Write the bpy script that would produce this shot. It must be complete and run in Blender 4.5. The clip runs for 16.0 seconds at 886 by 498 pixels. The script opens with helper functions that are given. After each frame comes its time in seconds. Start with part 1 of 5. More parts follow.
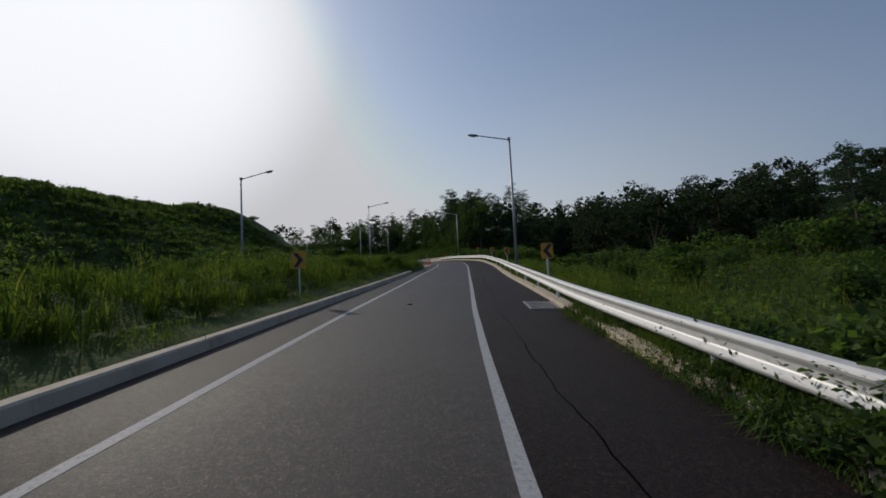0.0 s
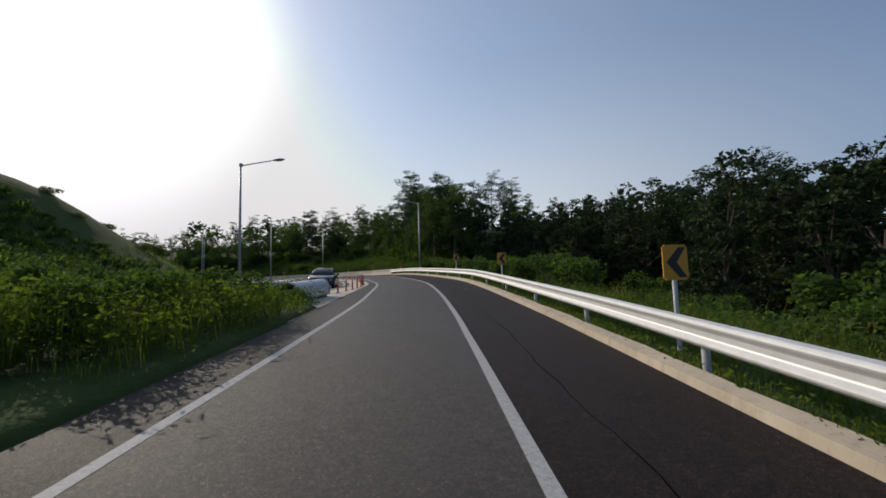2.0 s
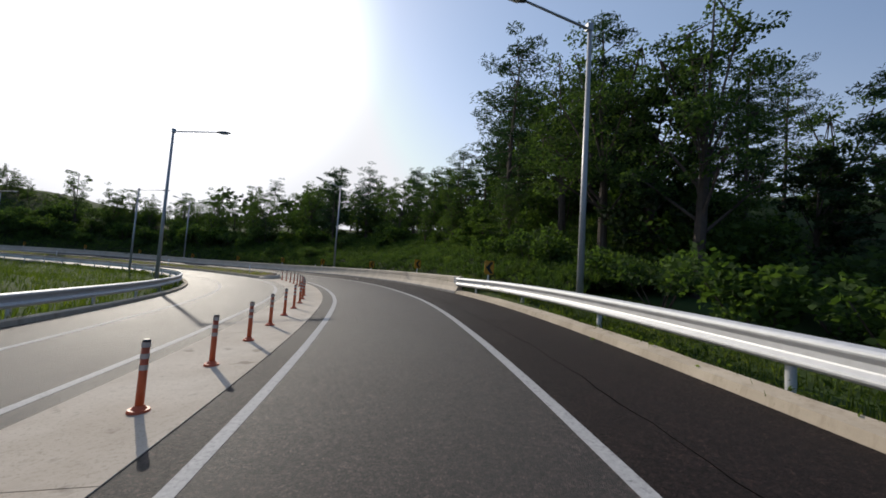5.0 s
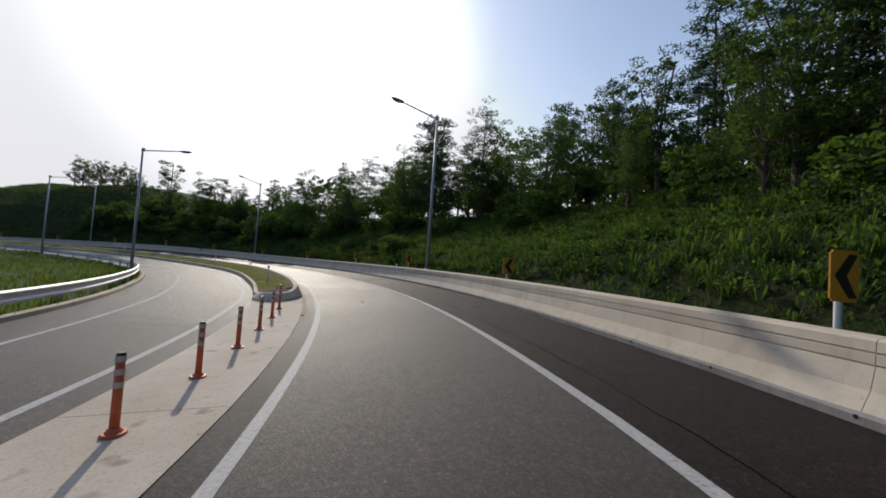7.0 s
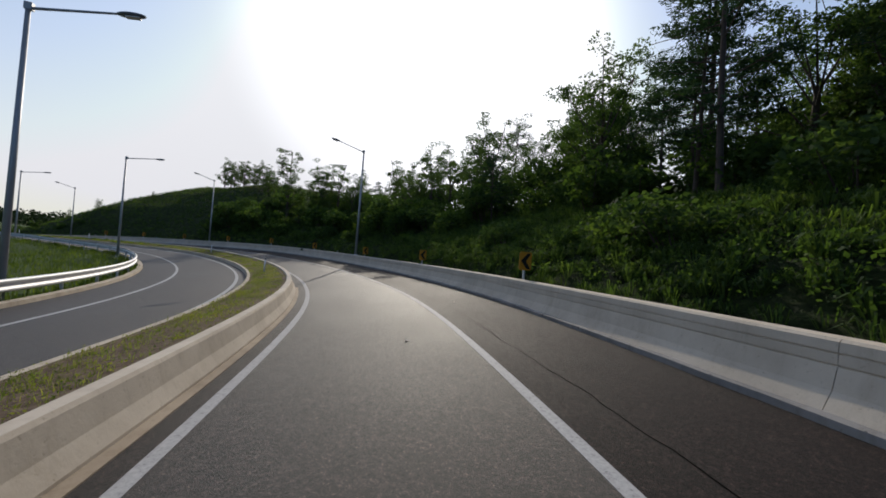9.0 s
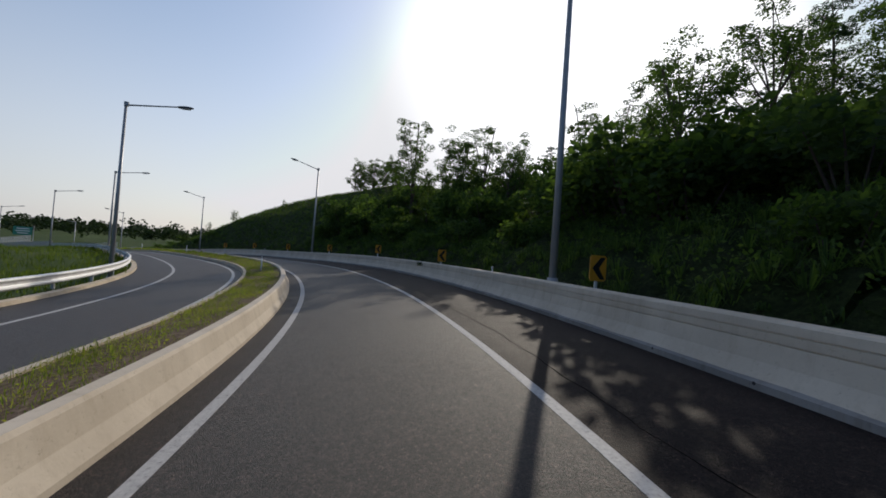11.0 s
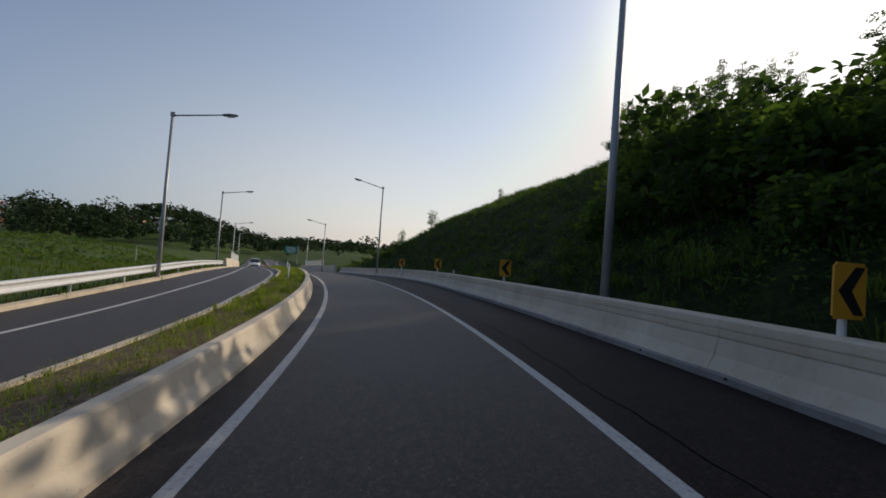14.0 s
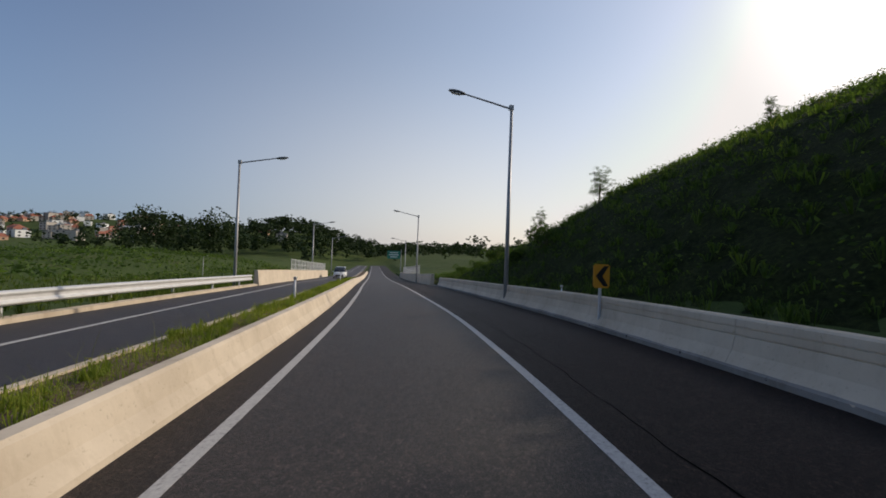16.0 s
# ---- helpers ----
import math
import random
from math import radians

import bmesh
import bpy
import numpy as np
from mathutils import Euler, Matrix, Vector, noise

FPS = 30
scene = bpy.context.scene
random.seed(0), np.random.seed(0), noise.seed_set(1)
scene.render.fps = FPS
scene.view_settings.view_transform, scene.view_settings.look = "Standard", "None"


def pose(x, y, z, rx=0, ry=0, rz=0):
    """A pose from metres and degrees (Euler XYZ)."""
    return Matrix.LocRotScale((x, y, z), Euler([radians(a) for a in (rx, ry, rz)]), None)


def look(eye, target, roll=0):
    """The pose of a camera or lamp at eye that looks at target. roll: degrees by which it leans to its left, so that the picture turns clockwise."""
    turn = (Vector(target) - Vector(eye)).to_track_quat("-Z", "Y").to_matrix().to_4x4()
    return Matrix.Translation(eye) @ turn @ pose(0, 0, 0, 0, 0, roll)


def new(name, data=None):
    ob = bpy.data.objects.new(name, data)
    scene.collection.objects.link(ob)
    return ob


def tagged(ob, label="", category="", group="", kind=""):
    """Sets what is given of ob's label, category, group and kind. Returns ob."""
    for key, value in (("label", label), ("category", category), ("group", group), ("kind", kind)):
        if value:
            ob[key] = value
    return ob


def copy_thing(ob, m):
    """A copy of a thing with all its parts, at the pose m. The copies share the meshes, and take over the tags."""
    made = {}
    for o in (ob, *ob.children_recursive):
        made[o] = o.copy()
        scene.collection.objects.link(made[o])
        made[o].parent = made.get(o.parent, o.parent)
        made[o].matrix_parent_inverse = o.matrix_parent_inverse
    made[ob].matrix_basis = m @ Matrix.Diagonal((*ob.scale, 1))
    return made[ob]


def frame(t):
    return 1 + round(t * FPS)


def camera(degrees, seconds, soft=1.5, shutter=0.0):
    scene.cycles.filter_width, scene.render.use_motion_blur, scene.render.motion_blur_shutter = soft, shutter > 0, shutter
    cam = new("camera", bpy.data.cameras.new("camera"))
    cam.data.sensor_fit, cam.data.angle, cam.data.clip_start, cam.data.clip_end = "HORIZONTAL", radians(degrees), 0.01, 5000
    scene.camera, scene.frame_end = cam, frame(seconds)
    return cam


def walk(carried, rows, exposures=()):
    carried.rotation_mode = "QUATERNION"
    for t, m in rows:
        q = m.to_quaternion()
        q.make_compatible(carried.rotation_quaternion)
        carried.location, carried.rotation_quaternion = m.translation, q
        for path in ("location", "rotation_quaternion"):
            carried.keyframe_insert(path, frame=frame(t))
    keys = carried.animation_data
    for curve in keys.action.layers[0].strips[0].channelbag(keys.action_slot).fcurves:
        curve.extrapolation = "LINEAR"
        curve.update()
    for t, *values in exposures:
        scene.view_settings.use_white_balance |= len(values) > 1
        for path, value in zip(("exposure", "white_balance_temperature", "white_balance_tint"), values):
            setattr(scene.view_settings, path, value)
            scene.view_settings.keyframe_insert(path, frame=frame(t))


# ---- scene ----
cam = camera(98.1, 16.0, soft=1.7)
PATH = [
    (0, (0, 0, 1.65), (-0.009, 9.983, 2.239), -2.99),
    (0.5, (0.116, 7.073, 1.98), (0.444, 17.044, 2.667), -2.57),
    (1, (0.265, 13.989, 2.339), (0.87, 23.942, 3.09), -2.39),
    (1.5, (0.557, 20.717, 2.663), (1.376, 30.654, 3.435), -1.89),
    (2, (0.887, 27.445, 3.025), (1.919, 37.36, 3.819), -1.76),
    (2.5, (1.187, 33.626, 3.398), (2.31, 43.53, 4.207), -1.2),
    (3, (1.36, 39.809, 3.728), (2.392, 49.721, 4.565), -0.7),
    (3.2, (1.299, 42.237, 3.876), (2.278, 52.153, 4.727), -0.36),
    (3.5, (1.291, 45.982, 4.095), (2.169, 55.906, 4.954), 0.14),
    (4, (1.021, 52.355, 4.399), (1.57, 62.305, 5.23), 1.35),
    (4.5, (0.417, 58.678, 4.593), (0.463, 68.649, 5.363), 2.68),
    (5, (-0.537, 64.705, 4.764), (-1.137, 74.663, 5.457), 3.68),
    (5.3, (-1.283, 68.076, 4.878), (-2.326, 78, 5.527), 3.95),
    (5.5, (-1.781, 70.249, 4.964), (-3.11, 80.141, 5.592), 3.85),
    (6, (-3.181, 75.67, 5.146), (-5.287, 85.43, 5.693), 4.16),
    (6.5, (-4.931, 80.918, 5.276), (-7.663, 90.527, 5.72), 4.09),
    (7, (-6.902, 86.094, 5.296), (-10.198, 95.527, 5.693), 3.9),
    (7.5, (-9.389, 91.165, 5.336), (-13.3, 100.363, 5.665), 4),
    (8, (-12.257, 95.87, 5.404), (-16.853, 104.747, 5.676), 4.14),
    (8.5, (-15.71, 100.511, 5.423), (-21.207, 108.861, 5.664), 4.35),
    (9, (-19.554, 104.453, 5.435), (-25.888, 112.189, 5.638), 4.37),
    (9.2, (-21.242, 106.048, 5.425), (-27.906, 113.502, 5.589), 4.28),
    (9.5, (-23.773, 108.388, 5.422), (-30.871, 115.431, 5.568), 4.24),
    (10, (-28.582, 112.066, 5.408), (-36.278, 118.449, 5.573), 4.15),
    (10.5, (-33.892, 115.305, 5.398), (-42.088, 121.03, 5.612), 4.09),
    (11, (-39.426, 117.924, 5.407), (-48.077, 122.933, 5.67), 4.08),
    (11.3, (-42.74, 119.12, 5.428), (-51.654, 123.642, 5.706), 4.12),
    (11.5, (-44.918, 119.894, 5.443), (-53.991, 124.087, 5.743), 4.29),
    (12, (-50.403, 121.542, 5.496), (-59.845, 124.824, 5.789), 4.27),
    (12.5, (-55.905, 122.532, 5.573), (-65.614, 124.908, 5.88), 4.5),
    (13, (-61.611, 123.14, 5.659), (-71.501, 124.591, 5.955), 4.63),
    (13.5, (-67.15, 123.252, 5.71), (-77.131, 123.814, 5.978), 4.5),
    (14, (-72.799, 122.815, 5.719), (-82.792, 122.531, 5.979), 4.27),
    (14.5, (-78.273, 122.052, 5.68), (-88.222, 121.074, 5.909), 3.98),
    (15, (-83.559, 120.968, 5.667), (-93.421, 119.327, 5.889), 3.4),
    (15.5, (-88.841, 119.486, 5.615), (-98.55, 117.098, 5.823), 2.78),
    (16, (-93.911, 117.67, 5.578), (-103.45, 114.67, 5.723), 2.05),
]
EXPOSURE = [(0, -0.55, 6250, 10), (0.5, -0.4, 6350, 10), (1.5, -0.1, 6500, 10), (3, -0.06, 6400, 10), (5.3, 0.12, 6250, 10), (7, 0.04, 6250, 10), (9, 0.02, 6250, 10), (11.5, -0.04, 6400, 10), (12.5, -0.04, 6550, 10), (13.5, -0.06, 6650, 10),
            (14.5, 0.0, 6900, 11), (15, -0.1, 6900, 11), (16, 0.05, 6850, 12)]
walk(cam, [(t, look(eye, target, roll)) for t, eye, target, roll in PATH], EXPOSURE)

# ---- world and sun ----
SUN_LEFT, SUN_UP = 43.0, 28.4  # degrees from +y towards -x, and above the horizon
world = bpy.data.worlds.new("world")
scene.world = world
world.use_nodes = True
wn = world.node_tree.nodes
wn.clear()
sky = wn.new("ShaderNodeTexSky")
sky.sky_type = "NISHITA"
sky.sun_disc = False
sky.sun_elevation = radians(SUN_UP)
sky.sun_rotation = radians(-SUN_LEFT)
sky.air_density, sky.dust_density, sky.ozone_density = 1.2, 1.3, 1.8
back = wn.new("ShaderNodeBackground")
back.inputs[1].default_value = 0.11
wout = wn.new("ShaderNodeOutputWorld")
# summer haze: the sky pales evenly towards the horizon all round
geo = wn.new("ShaderNodeTexCoord")
sep = wn.new("ShaderNodeSeparateXYZ")
lift = wn.new("ShaderNodeMapRange")
lift.interpolation_type = "SMOOTHSTEP"
lift.inputs["From Min"].default_value, lift.inputs["From Max"].default_value = -0.02, 0.55
lift.inputs["To Min"].default_value, lift.inputs["To Max"].default_value = 0.72, 0.12
hazed = wn.new("ShaderNodeMix")
hazed.data_type = "RGBA"
hazed.inputs[7].default_value = (5.35, 5.15, 5.2, 1)
world.node_tree.links.new(geo.outputs["Generated"], sep.inputs[0])
world.node_tree.links.new(sep.outputs[2], lift.inputs[0])
world.node_tree.links.new(lift.outputs[0], hazed.inputs[0])
veil = wn.new("ShaderNodeVectorMath")
veil.operation = "MINIMUM"
veil.inputs[1].default_value = (6.4, 6.4, 6.4)
world.node_tree.links.new(sky.outputs[0], veil.inputs[0])
world.node_tree.links.new(veil.outputs[0], hazed.inputs[6])
toward = wn.new("ShaderNodeVectorMath")
toward.operation = "DOT_PRODUCT"
toward.inputs[1].default_value = (-math.sin(radians(SUN_LEFT)) * math.cos(radians(SUN_UP)), math.cos(radians(SUN_LEFT)) * math.cos(radians(SUN_UP)), math.sin(radians(SUN_UP)))
glow = wn.new("ShaderNodeMapRange")
glow.interpolation_type = "SMOOTHSTEP"
glow.inputs["From Min"].default_value, glow.inputs["From Max"].default_value = -0.35, 0.6
tint = wn.new("ShaderNodeMix")
tint.data_type = "RGBA"
tint.inputs[6].default_value, tint.inputs[7].default_value = (0.44, 0.62, 0.88, 1), (1.27, 1.27, 1.28, 1)
spread = wn.new("ShaderNodeVectorMath")
spread.operation = "MULTIPLY"
world.node_tree.links.new(geo.outputs["Generated"], toward.inputs[0])
world.node_tree.links.new(toward.outputs["Value"], glow.inputs[0])
world.node_tree.links.new(hazed.outputs[2], spread.inputs[0])
world.node_tree.links.new(glow.outputs[0], tint.inputs[0])
world.node_tree.links.new(tint.outputs[2], spread.inputs[1])
aureole = wn.new("ShaderNodeMapRange")
aureole.interpolation_type = "SMOOTHSTEP"
aureole.inputs["From Min"].default_value, aureole.inputs["From Max"].default_value = 0.89, 0.99
aureole.inputs["To Min"].default_value, aureole.inputs["To Max"].default_value = 1.0, 1.6
bright = wn.new("ShaderNodeVectorMath")
bright.operation = "SCALE"
world.node_tree.links.new(toward.outputs["Value"], aureole.inputs[0])
world.node_tree.links.new(spread.outputs[0], bright.inputs[0])
world.node_tree.links.new(aureole.outputs[0], bright.inputs["Scale"])
world.node_tree.links.new(bright.outputs[0], back.inputs[0])
world.node_tree.links.new(back.outputs[0], wout.inputs[0])
sun_dir = Vector((-math.sin(radians(SUN_LEFT)) * math.cos(radians(SUN_UP)),
                  math.cos(radians(SUN_LEFT)) * math.cos(radians(SUN_UP)), math.sin(radians(SUN_UP))))
sun = new("sun", bpy.data.lights.new("sun", "SUN"))
sun.data.energy, sun.data.angle, sun.data.color = 2.7, radians(0.6), (1.0, 0.89, 0.73)
sun.matrix_world = look(sun_dir * 300, (0, 0, 0))

# ---- materials ----
def mat(name, build):
    m = bpy.data.materials.new(name)
    m.use_nodes = True
    nt = m.node_tree
    nt.nodes.clear()
    out = nt.nodes.new("ShaderNodeOutputMaterial")
    sh = build(nt)
    nt.links.new(sh, out.inputs[0])
    return m


def node(nt, kind, ins=None):
    n = nt.nodes.new(kind)
    for k, v in (ins or {}).items():
        if isinstance(v, bpy.types.NodeSocket):
            nt.links.new(v, n.inputs[k])
        else:
            n.inputs[k].default_value = v
    return n


def coords(nt):
    return node(nt, "ShaderNodeTexCoord").outputs["Object"]


def noise_tex(nt, co, scale, detail=4.0, rough=0.55):
    return node(nt, "ShaderNodeTexNoise", {"Vector": co, "Scale": scale, "Detail": detail, "Roughness": rough}).outputs["Fac"]


def ramp(nt, fac, stops):
    n = nt.nodes.new("ShaderNodeValToRGB")
    el = n.color_ramp.elements
    while len(el) < len(stops):
        el.new(0.5)
    for e, (p, c) in zip(el, stops):
        e.position, e.color = p, (*c, 1)
    nt.links.new(fac, n.inputs[0])
    return n.outputs[0]


def mix(nt, fac, a, b, kind="MIX"):
    n = node(nt, "ShaderNodeMix")
    n.data_type, n.blend_type = "RGBA", kind
    for i, v in ((0, fac), (6, a), (7, b)):
        if isinstance(v, bpy.types.NodeSocket):
            nt.links.new(v, n.inputs[i])
        elif i == 0:
            n.inputs[0].default_value = v
        else:
            n.inputs[i].default_value = (*v, 1)
    return n.outputs[2]


def bump(nt, height, strength, dist):
    return node(nt, "ShaderNodeBump", {"Height": height, "Strength": strength, "Distance": dist}).outputs[0]


def principled(nt, color, rough=0.7, metal=0.0, normal=None, spec=0.5):
    p = node(nt, "ShaderNodeBsdfPrincipled", {"Metallic": metal, "Specular IOR Level": spec})
    for k, v in (("Base Color", color), ("Roughness", rough), ("Normal", normal)):
        if v is None:
            continue
        if isinstance(v, bpy.types.NodeSocket):
            nt.links.new(v, p.inputs[k])
        else:
            p.inputs[k].default_value = (*v, 1) if k == "Base Color" else v
    return p.outputs[0]


def rough_range(nt, fac, lo, hi):
    return node(nt, "ShaderNodeMapRange", {"Value": fac, "To Min": lo, "To Max": hi}).outputs[0]


def asphalt(base_lo, base_hi, name, gloss=0.5, rough=(0.55, 0.72)):
    def build(nt):
        co = coords(nt)
        grit = noise_tex(nt, co, 90.0, 3.0, 0.75)
        patch = noise_tex(nt, co, 0.35, 5.0, 0.6)
        c = ramp(nt, patch, [(0.3, base_lo), (0.7, base_hi)])
        specks = ramp(nt, noise_tex(nt, co, 60.0, 3.0, 0.85), [(0.36, (0.3, 0.3, 0.3)), (0.52, (0.95, 0.93, 0.91)), (0.64, (3.2, 2.95, 2.75))])
        c = mix(nt, 1.0, c, specks, "MULTIPLY")
        coarse = ramp(nt, noise_tex(nt, co, 22.0, 4.0, 0.9), [(0.36, (0.4, 0.4, 0.4)), (0.5, (0.92, 0.9, 0.88)), (0.64, (2.5, 2.3, 2.2))])
        c = mix(nt, 1.0, c, coarse, "MULTIPLY")
        mottle = ramp(nt, noise_tex(nt, co, 5.5, 4.0, 0.75), [(0.34, (0.72, 0.71, 0.7)), (0.5, (1, 1, 1)), (0.66, (1.32, 1.29, 1.27))])
        c = mix(nt, 1.0, c, mottle, "MULTIPLY")
        return principled(nt, c, rough_range(nt, patch, *rough), 0.0, bump(nt, grit, 1.0, 0.016), gloss)
    return mat(name, build)


M_ROAD = asphalt((0.019, 0.0148, 0.0138), (0.0275, 0.022, 0.0204), "asphalt", 0.5, (0.52, 0.68))
M_MARGIN = asphalt((0.0145, 0.0108, 0.0102), (0.021, 0.0162, 0.0152), "margin_asphalt", 0.35)
M_SHOULDER = asphalt((0.0105, 0.0068, 0.0066), (0.016, 0.0108, 0.0102), "shoulder_asphalt", 0.16)


def build_paint(nt):
    co = coords(nt)
    w = noise_tex(nt, co, 22.0, 5.0, 0.75)
    c = ramp(nt, w, [(0.3, (0.16, 0.155, 0.15)), (0.42, (0.36, 0.35, 0.34)), (0.7, (0.49, 0.475, 0.455))])
    return principled(nt, c, 0.7, 0.0, bump(nt, w, 0.3, 0.005), 0.2)


M_PAINT = mat("road_paint", build_paint)


def concrete(lo, hi, name, stain=0.5):
    def build(nt):
        co = coords(nt)
        big = noise_tex(nt, co, 0.8, 6.0, 0.65)
        fine = noise_tex(nt, co, 18.0, 5.0, 0.7)
        c = ramp(nt, big, [(0.25, lo), (0.7, hi)])
        streak = node(nt, "ShaderNodeMapping", {"Vector": co, "Scale": (3.0, 3.0, 0.35)}).outputs[0]
        st = ramp(nt, noise_tex(nt, streak, 1.4, 5.0, 0.7), [(0.3, (0.62, 0.58, 0.52)), (0.5, (1, 1, 1))])
        c = mix(nt, stain, c, mix(nt, 1.0, c, st, "MULTIPLY"))
        pits = ramp(nt, fine, [(0.28, (0.6, 0.58, 0.55)), (0.4, (1, 1, 1))])
        c = mix(nt, 0.7, c, mix(nt, 1.0, c, pits, "MULTIPLY"))
        return principled(nt, c, 0.85, 0.0, bump(nt, fine, 0.35, 0.01), 0.3)
    return mat(name, build)


M_CONC = concrete((0.46, 0.385, 0.295), (0.64, 0.55, 0.435), "barrier_concrete", 0.35)
M_BASE = concrete((0.16, 0.15, 0.14), (0.3, 0.28, 0.26), "weathered_footing", 0.6)


def build_slab(nt):
    co = coords(nt)
    big, fine, spots = noise_tex(nt, co, 0.5, 6.0, 0.7), noise_tex(nt, co, 26.0, 5.0, 0.75), noise_tex(nt, co, 2.6, 3.0, 0.5)
    c = ramp(nt, big, [(0.3, (0.42, 0.35, 0.27)), (0.5, (0.5, 0.43, 0.345)), (0.7, (0.59, 0.52, 0.43))])
    c = mix(nt, 1.0, c, ramp(nt, fine, [(0.3, (0.7, 0.68, 0.65)), (0.48, (1, 1, 1))]), "MULTIPLY")
    c = mix(nt, 1.0, c, ramp(nt, spots, [(0.28, (0.62, 0.6, 0.58)), (0.36, (1, 1, 1))]), "MULTIPLY")
    return principled(nt, c, 0.85, 0.0, bump(nt, fine, 0.4, 0.01), 0.3)


M_SLAB = mat("slab_concrete", build_slab)
M_KERB = concrete((0.38, 0.31, 0.23), (0.58, 0.49, 0.37), "kerb_concrete", 0.6)


def steel(name, col, rough, metal=0.85):
    def build(nt):
        co = coords(nt)
        n1 = noise_tex(nt, co, 6.0, 5.0, 0.6)
        c = mix(nt, n1, tuple(0.8 * v for v in col), tuple(min(1, 1.15 * v) for v in col))
        return principled(nt, c, rough_range(nt, n1, rough - 0.08, rough + 0.1), metal)
    return mat(name, build)


M_RAIL = steel("galvanised_steel", (0.6, 0.6, 0.6), 0.58, 0.5)
M_POLE = steel("pole_steel", (0.36, 0.36, 0.36), 0.45, 0.35)
M_LAMPHEAD = steel("lamp_housing", (0.16, 0.17, 0.18), 0.5, 0.3)


def plain(name, col, rough=0.5, metal=0.0, var=0.25, scale=8.0, spec=0.5):
    def build(nt):
        n1 = noise_tex(nt, coords(nt), scale, 4.0, 0.6)
        c = mix(nt, n1, tuple(v * (1 - var) for v in col), tuple(min(1, v * (1 + var)) for v in col))
        return principled(nt, c, rough, metal, None, spec)
    return mat(name, build)


M_RUST = concrete((0.26, 0.2, 0.14), (0.4, 0.32, 0.23), "sandy_mortar", 0.6)
M_ORANGE = plain("orange_post", (0.5, 0.1, 0.035), 0.5)
M_BAND = plain("reflective_band", (0.5, 0.42, 0.36), 0.35)
M_SIGN = plain("sign_yellow", (0.64, 0.29, 0.025), 0.45, 0, 0.12)
M_BLACK = plain("sign_black", (0.015, 0.015, 0.017), 0.4)
M_GREENSIGN = plain("sign_green", (0.02, 0.2, 0.14), 0.4)
M_WHITE = plain("white_paint", (0.75, 0.75, 0.73), 0.5, 0, 0.1)
M_BARK = plain("bark", (0.075, 0.055, 0.042), 0.9, 0, 0.5, 5.0)


def foliage(name, dark, light, trans=0.35):
    def build(nt):
        g = node(nt, "ShaderNodeNewGeometry")
        rnd = g.outputs["Random Per Island"]
        big = noise_tex(nt, node(nt, "ShaderNodeTexCoord").outputs["Object"], 0.8, 4.0, 0.65)
        c = mix(nt, rnd, dark, light)
        c = mix(nt, 0.85, c, mix(nt, 1.0, c, ramp(nt, big, [(0.32, (0.42, 0.5, 0.45)), (0.52, (0.95, 0.95, 0.9)), (0.7, (1.45, 1.25, 1.0))]), "MULTIPLY"))
        d = node(nt, "ShaderNodeBsdfPrincipled", {"Base Color": c, "Roughness": 0.8, "Specular IOR Level": 0.12}).outputs[0]
        t = node(nt, "ShaderNodeBsdfTranslucent", {"Color": mix(nt, 1.0, c, (1.9, 2.1, 0.8), "MULTIPLY")}).outputs[0]
        return node(nt, "ShaderNodeMixShader", {0: trans, 1: d, 2: t}).outputs[0]
    return mat(name, build)


# M_LEAF and M_PINE lean bluish, which paints some haze into their greens
M_LEAF = foliage("broad_leaves", (0.035, 0.06, 0.026), (0.08, 0.12, 0.044), 0.4)
# leaf green darkened, to paint the shade of the wood into its colour
M_SHADELEAF = foliage("shade_dark_leaves", (0.018, 0.031, 0.015), (0.042, 0.064, 0.028), 0.14)
M_PINE = foliage("pine_needles", (0.02, 0.042, 0.026), (0.05, 0.085, 0.05), 0.25)
M_VINE = foliage("vine_leaves", (0.034, 0.06, 0.02), (0.092, 0.138, 0.042), 0.42)
M_GRASS = foliage("grass_blades", (0.045, 0.07, 0.016), (0.12, 0.15, 0.036), 0.4)
M_WEED = foliage("fresh_weeds", (0.042, 0.068, 0.015), (0.12, 0.155, 0.036), 0.45)
M_FRESH = foliage("fresh_grass", (0.1, 0.14, 0.025), (0.24, 0.27, 0.06), 0.45)
M_DRYGRASS = foliage("dry_grass", (0.13, 0.14, 0.035), (0.28, 0.27, 0.08), 0.4)


def build_ground(nt):
    co = coords(nt)
    a = noise_tex(nt, co, 0.25, 6.0, 0.65)
    b = noise_tex(nt, co, 3.0, 5.0, 0.7)
    c = mix(nt, b, (0.035, 0.055, 0.018), (0.075, 0.105, 0.03))
    c = mix(nt, ramp(nt, a, [(0.52, (0, 0, 0)), (0.7, (0.5, 0.5, 0.5))]), c, (0.11, 0.105, 0.045))
    return principled(nt, c, 0.95, 0.0, bump(nt, b, 0.6, 0.15), 0.1)


M_GROUND = mat("ground_cover", build_ground)


def build_mat(nt):  # mat under the creepers, its dark green painting the shade between tufts
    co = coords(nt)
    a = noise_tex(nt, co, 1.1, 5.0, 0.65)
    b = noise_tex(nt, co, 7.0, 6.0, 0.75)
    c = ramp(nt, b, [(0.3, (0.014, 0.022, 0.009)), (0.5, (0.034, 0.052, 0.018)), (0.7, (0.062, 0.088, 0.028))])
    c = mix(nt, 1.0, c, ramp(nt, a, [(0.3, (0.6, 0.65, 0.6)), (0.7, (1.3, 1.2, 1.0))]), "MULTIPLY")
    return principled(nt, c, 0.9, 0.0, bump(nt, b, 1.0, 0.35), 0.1)


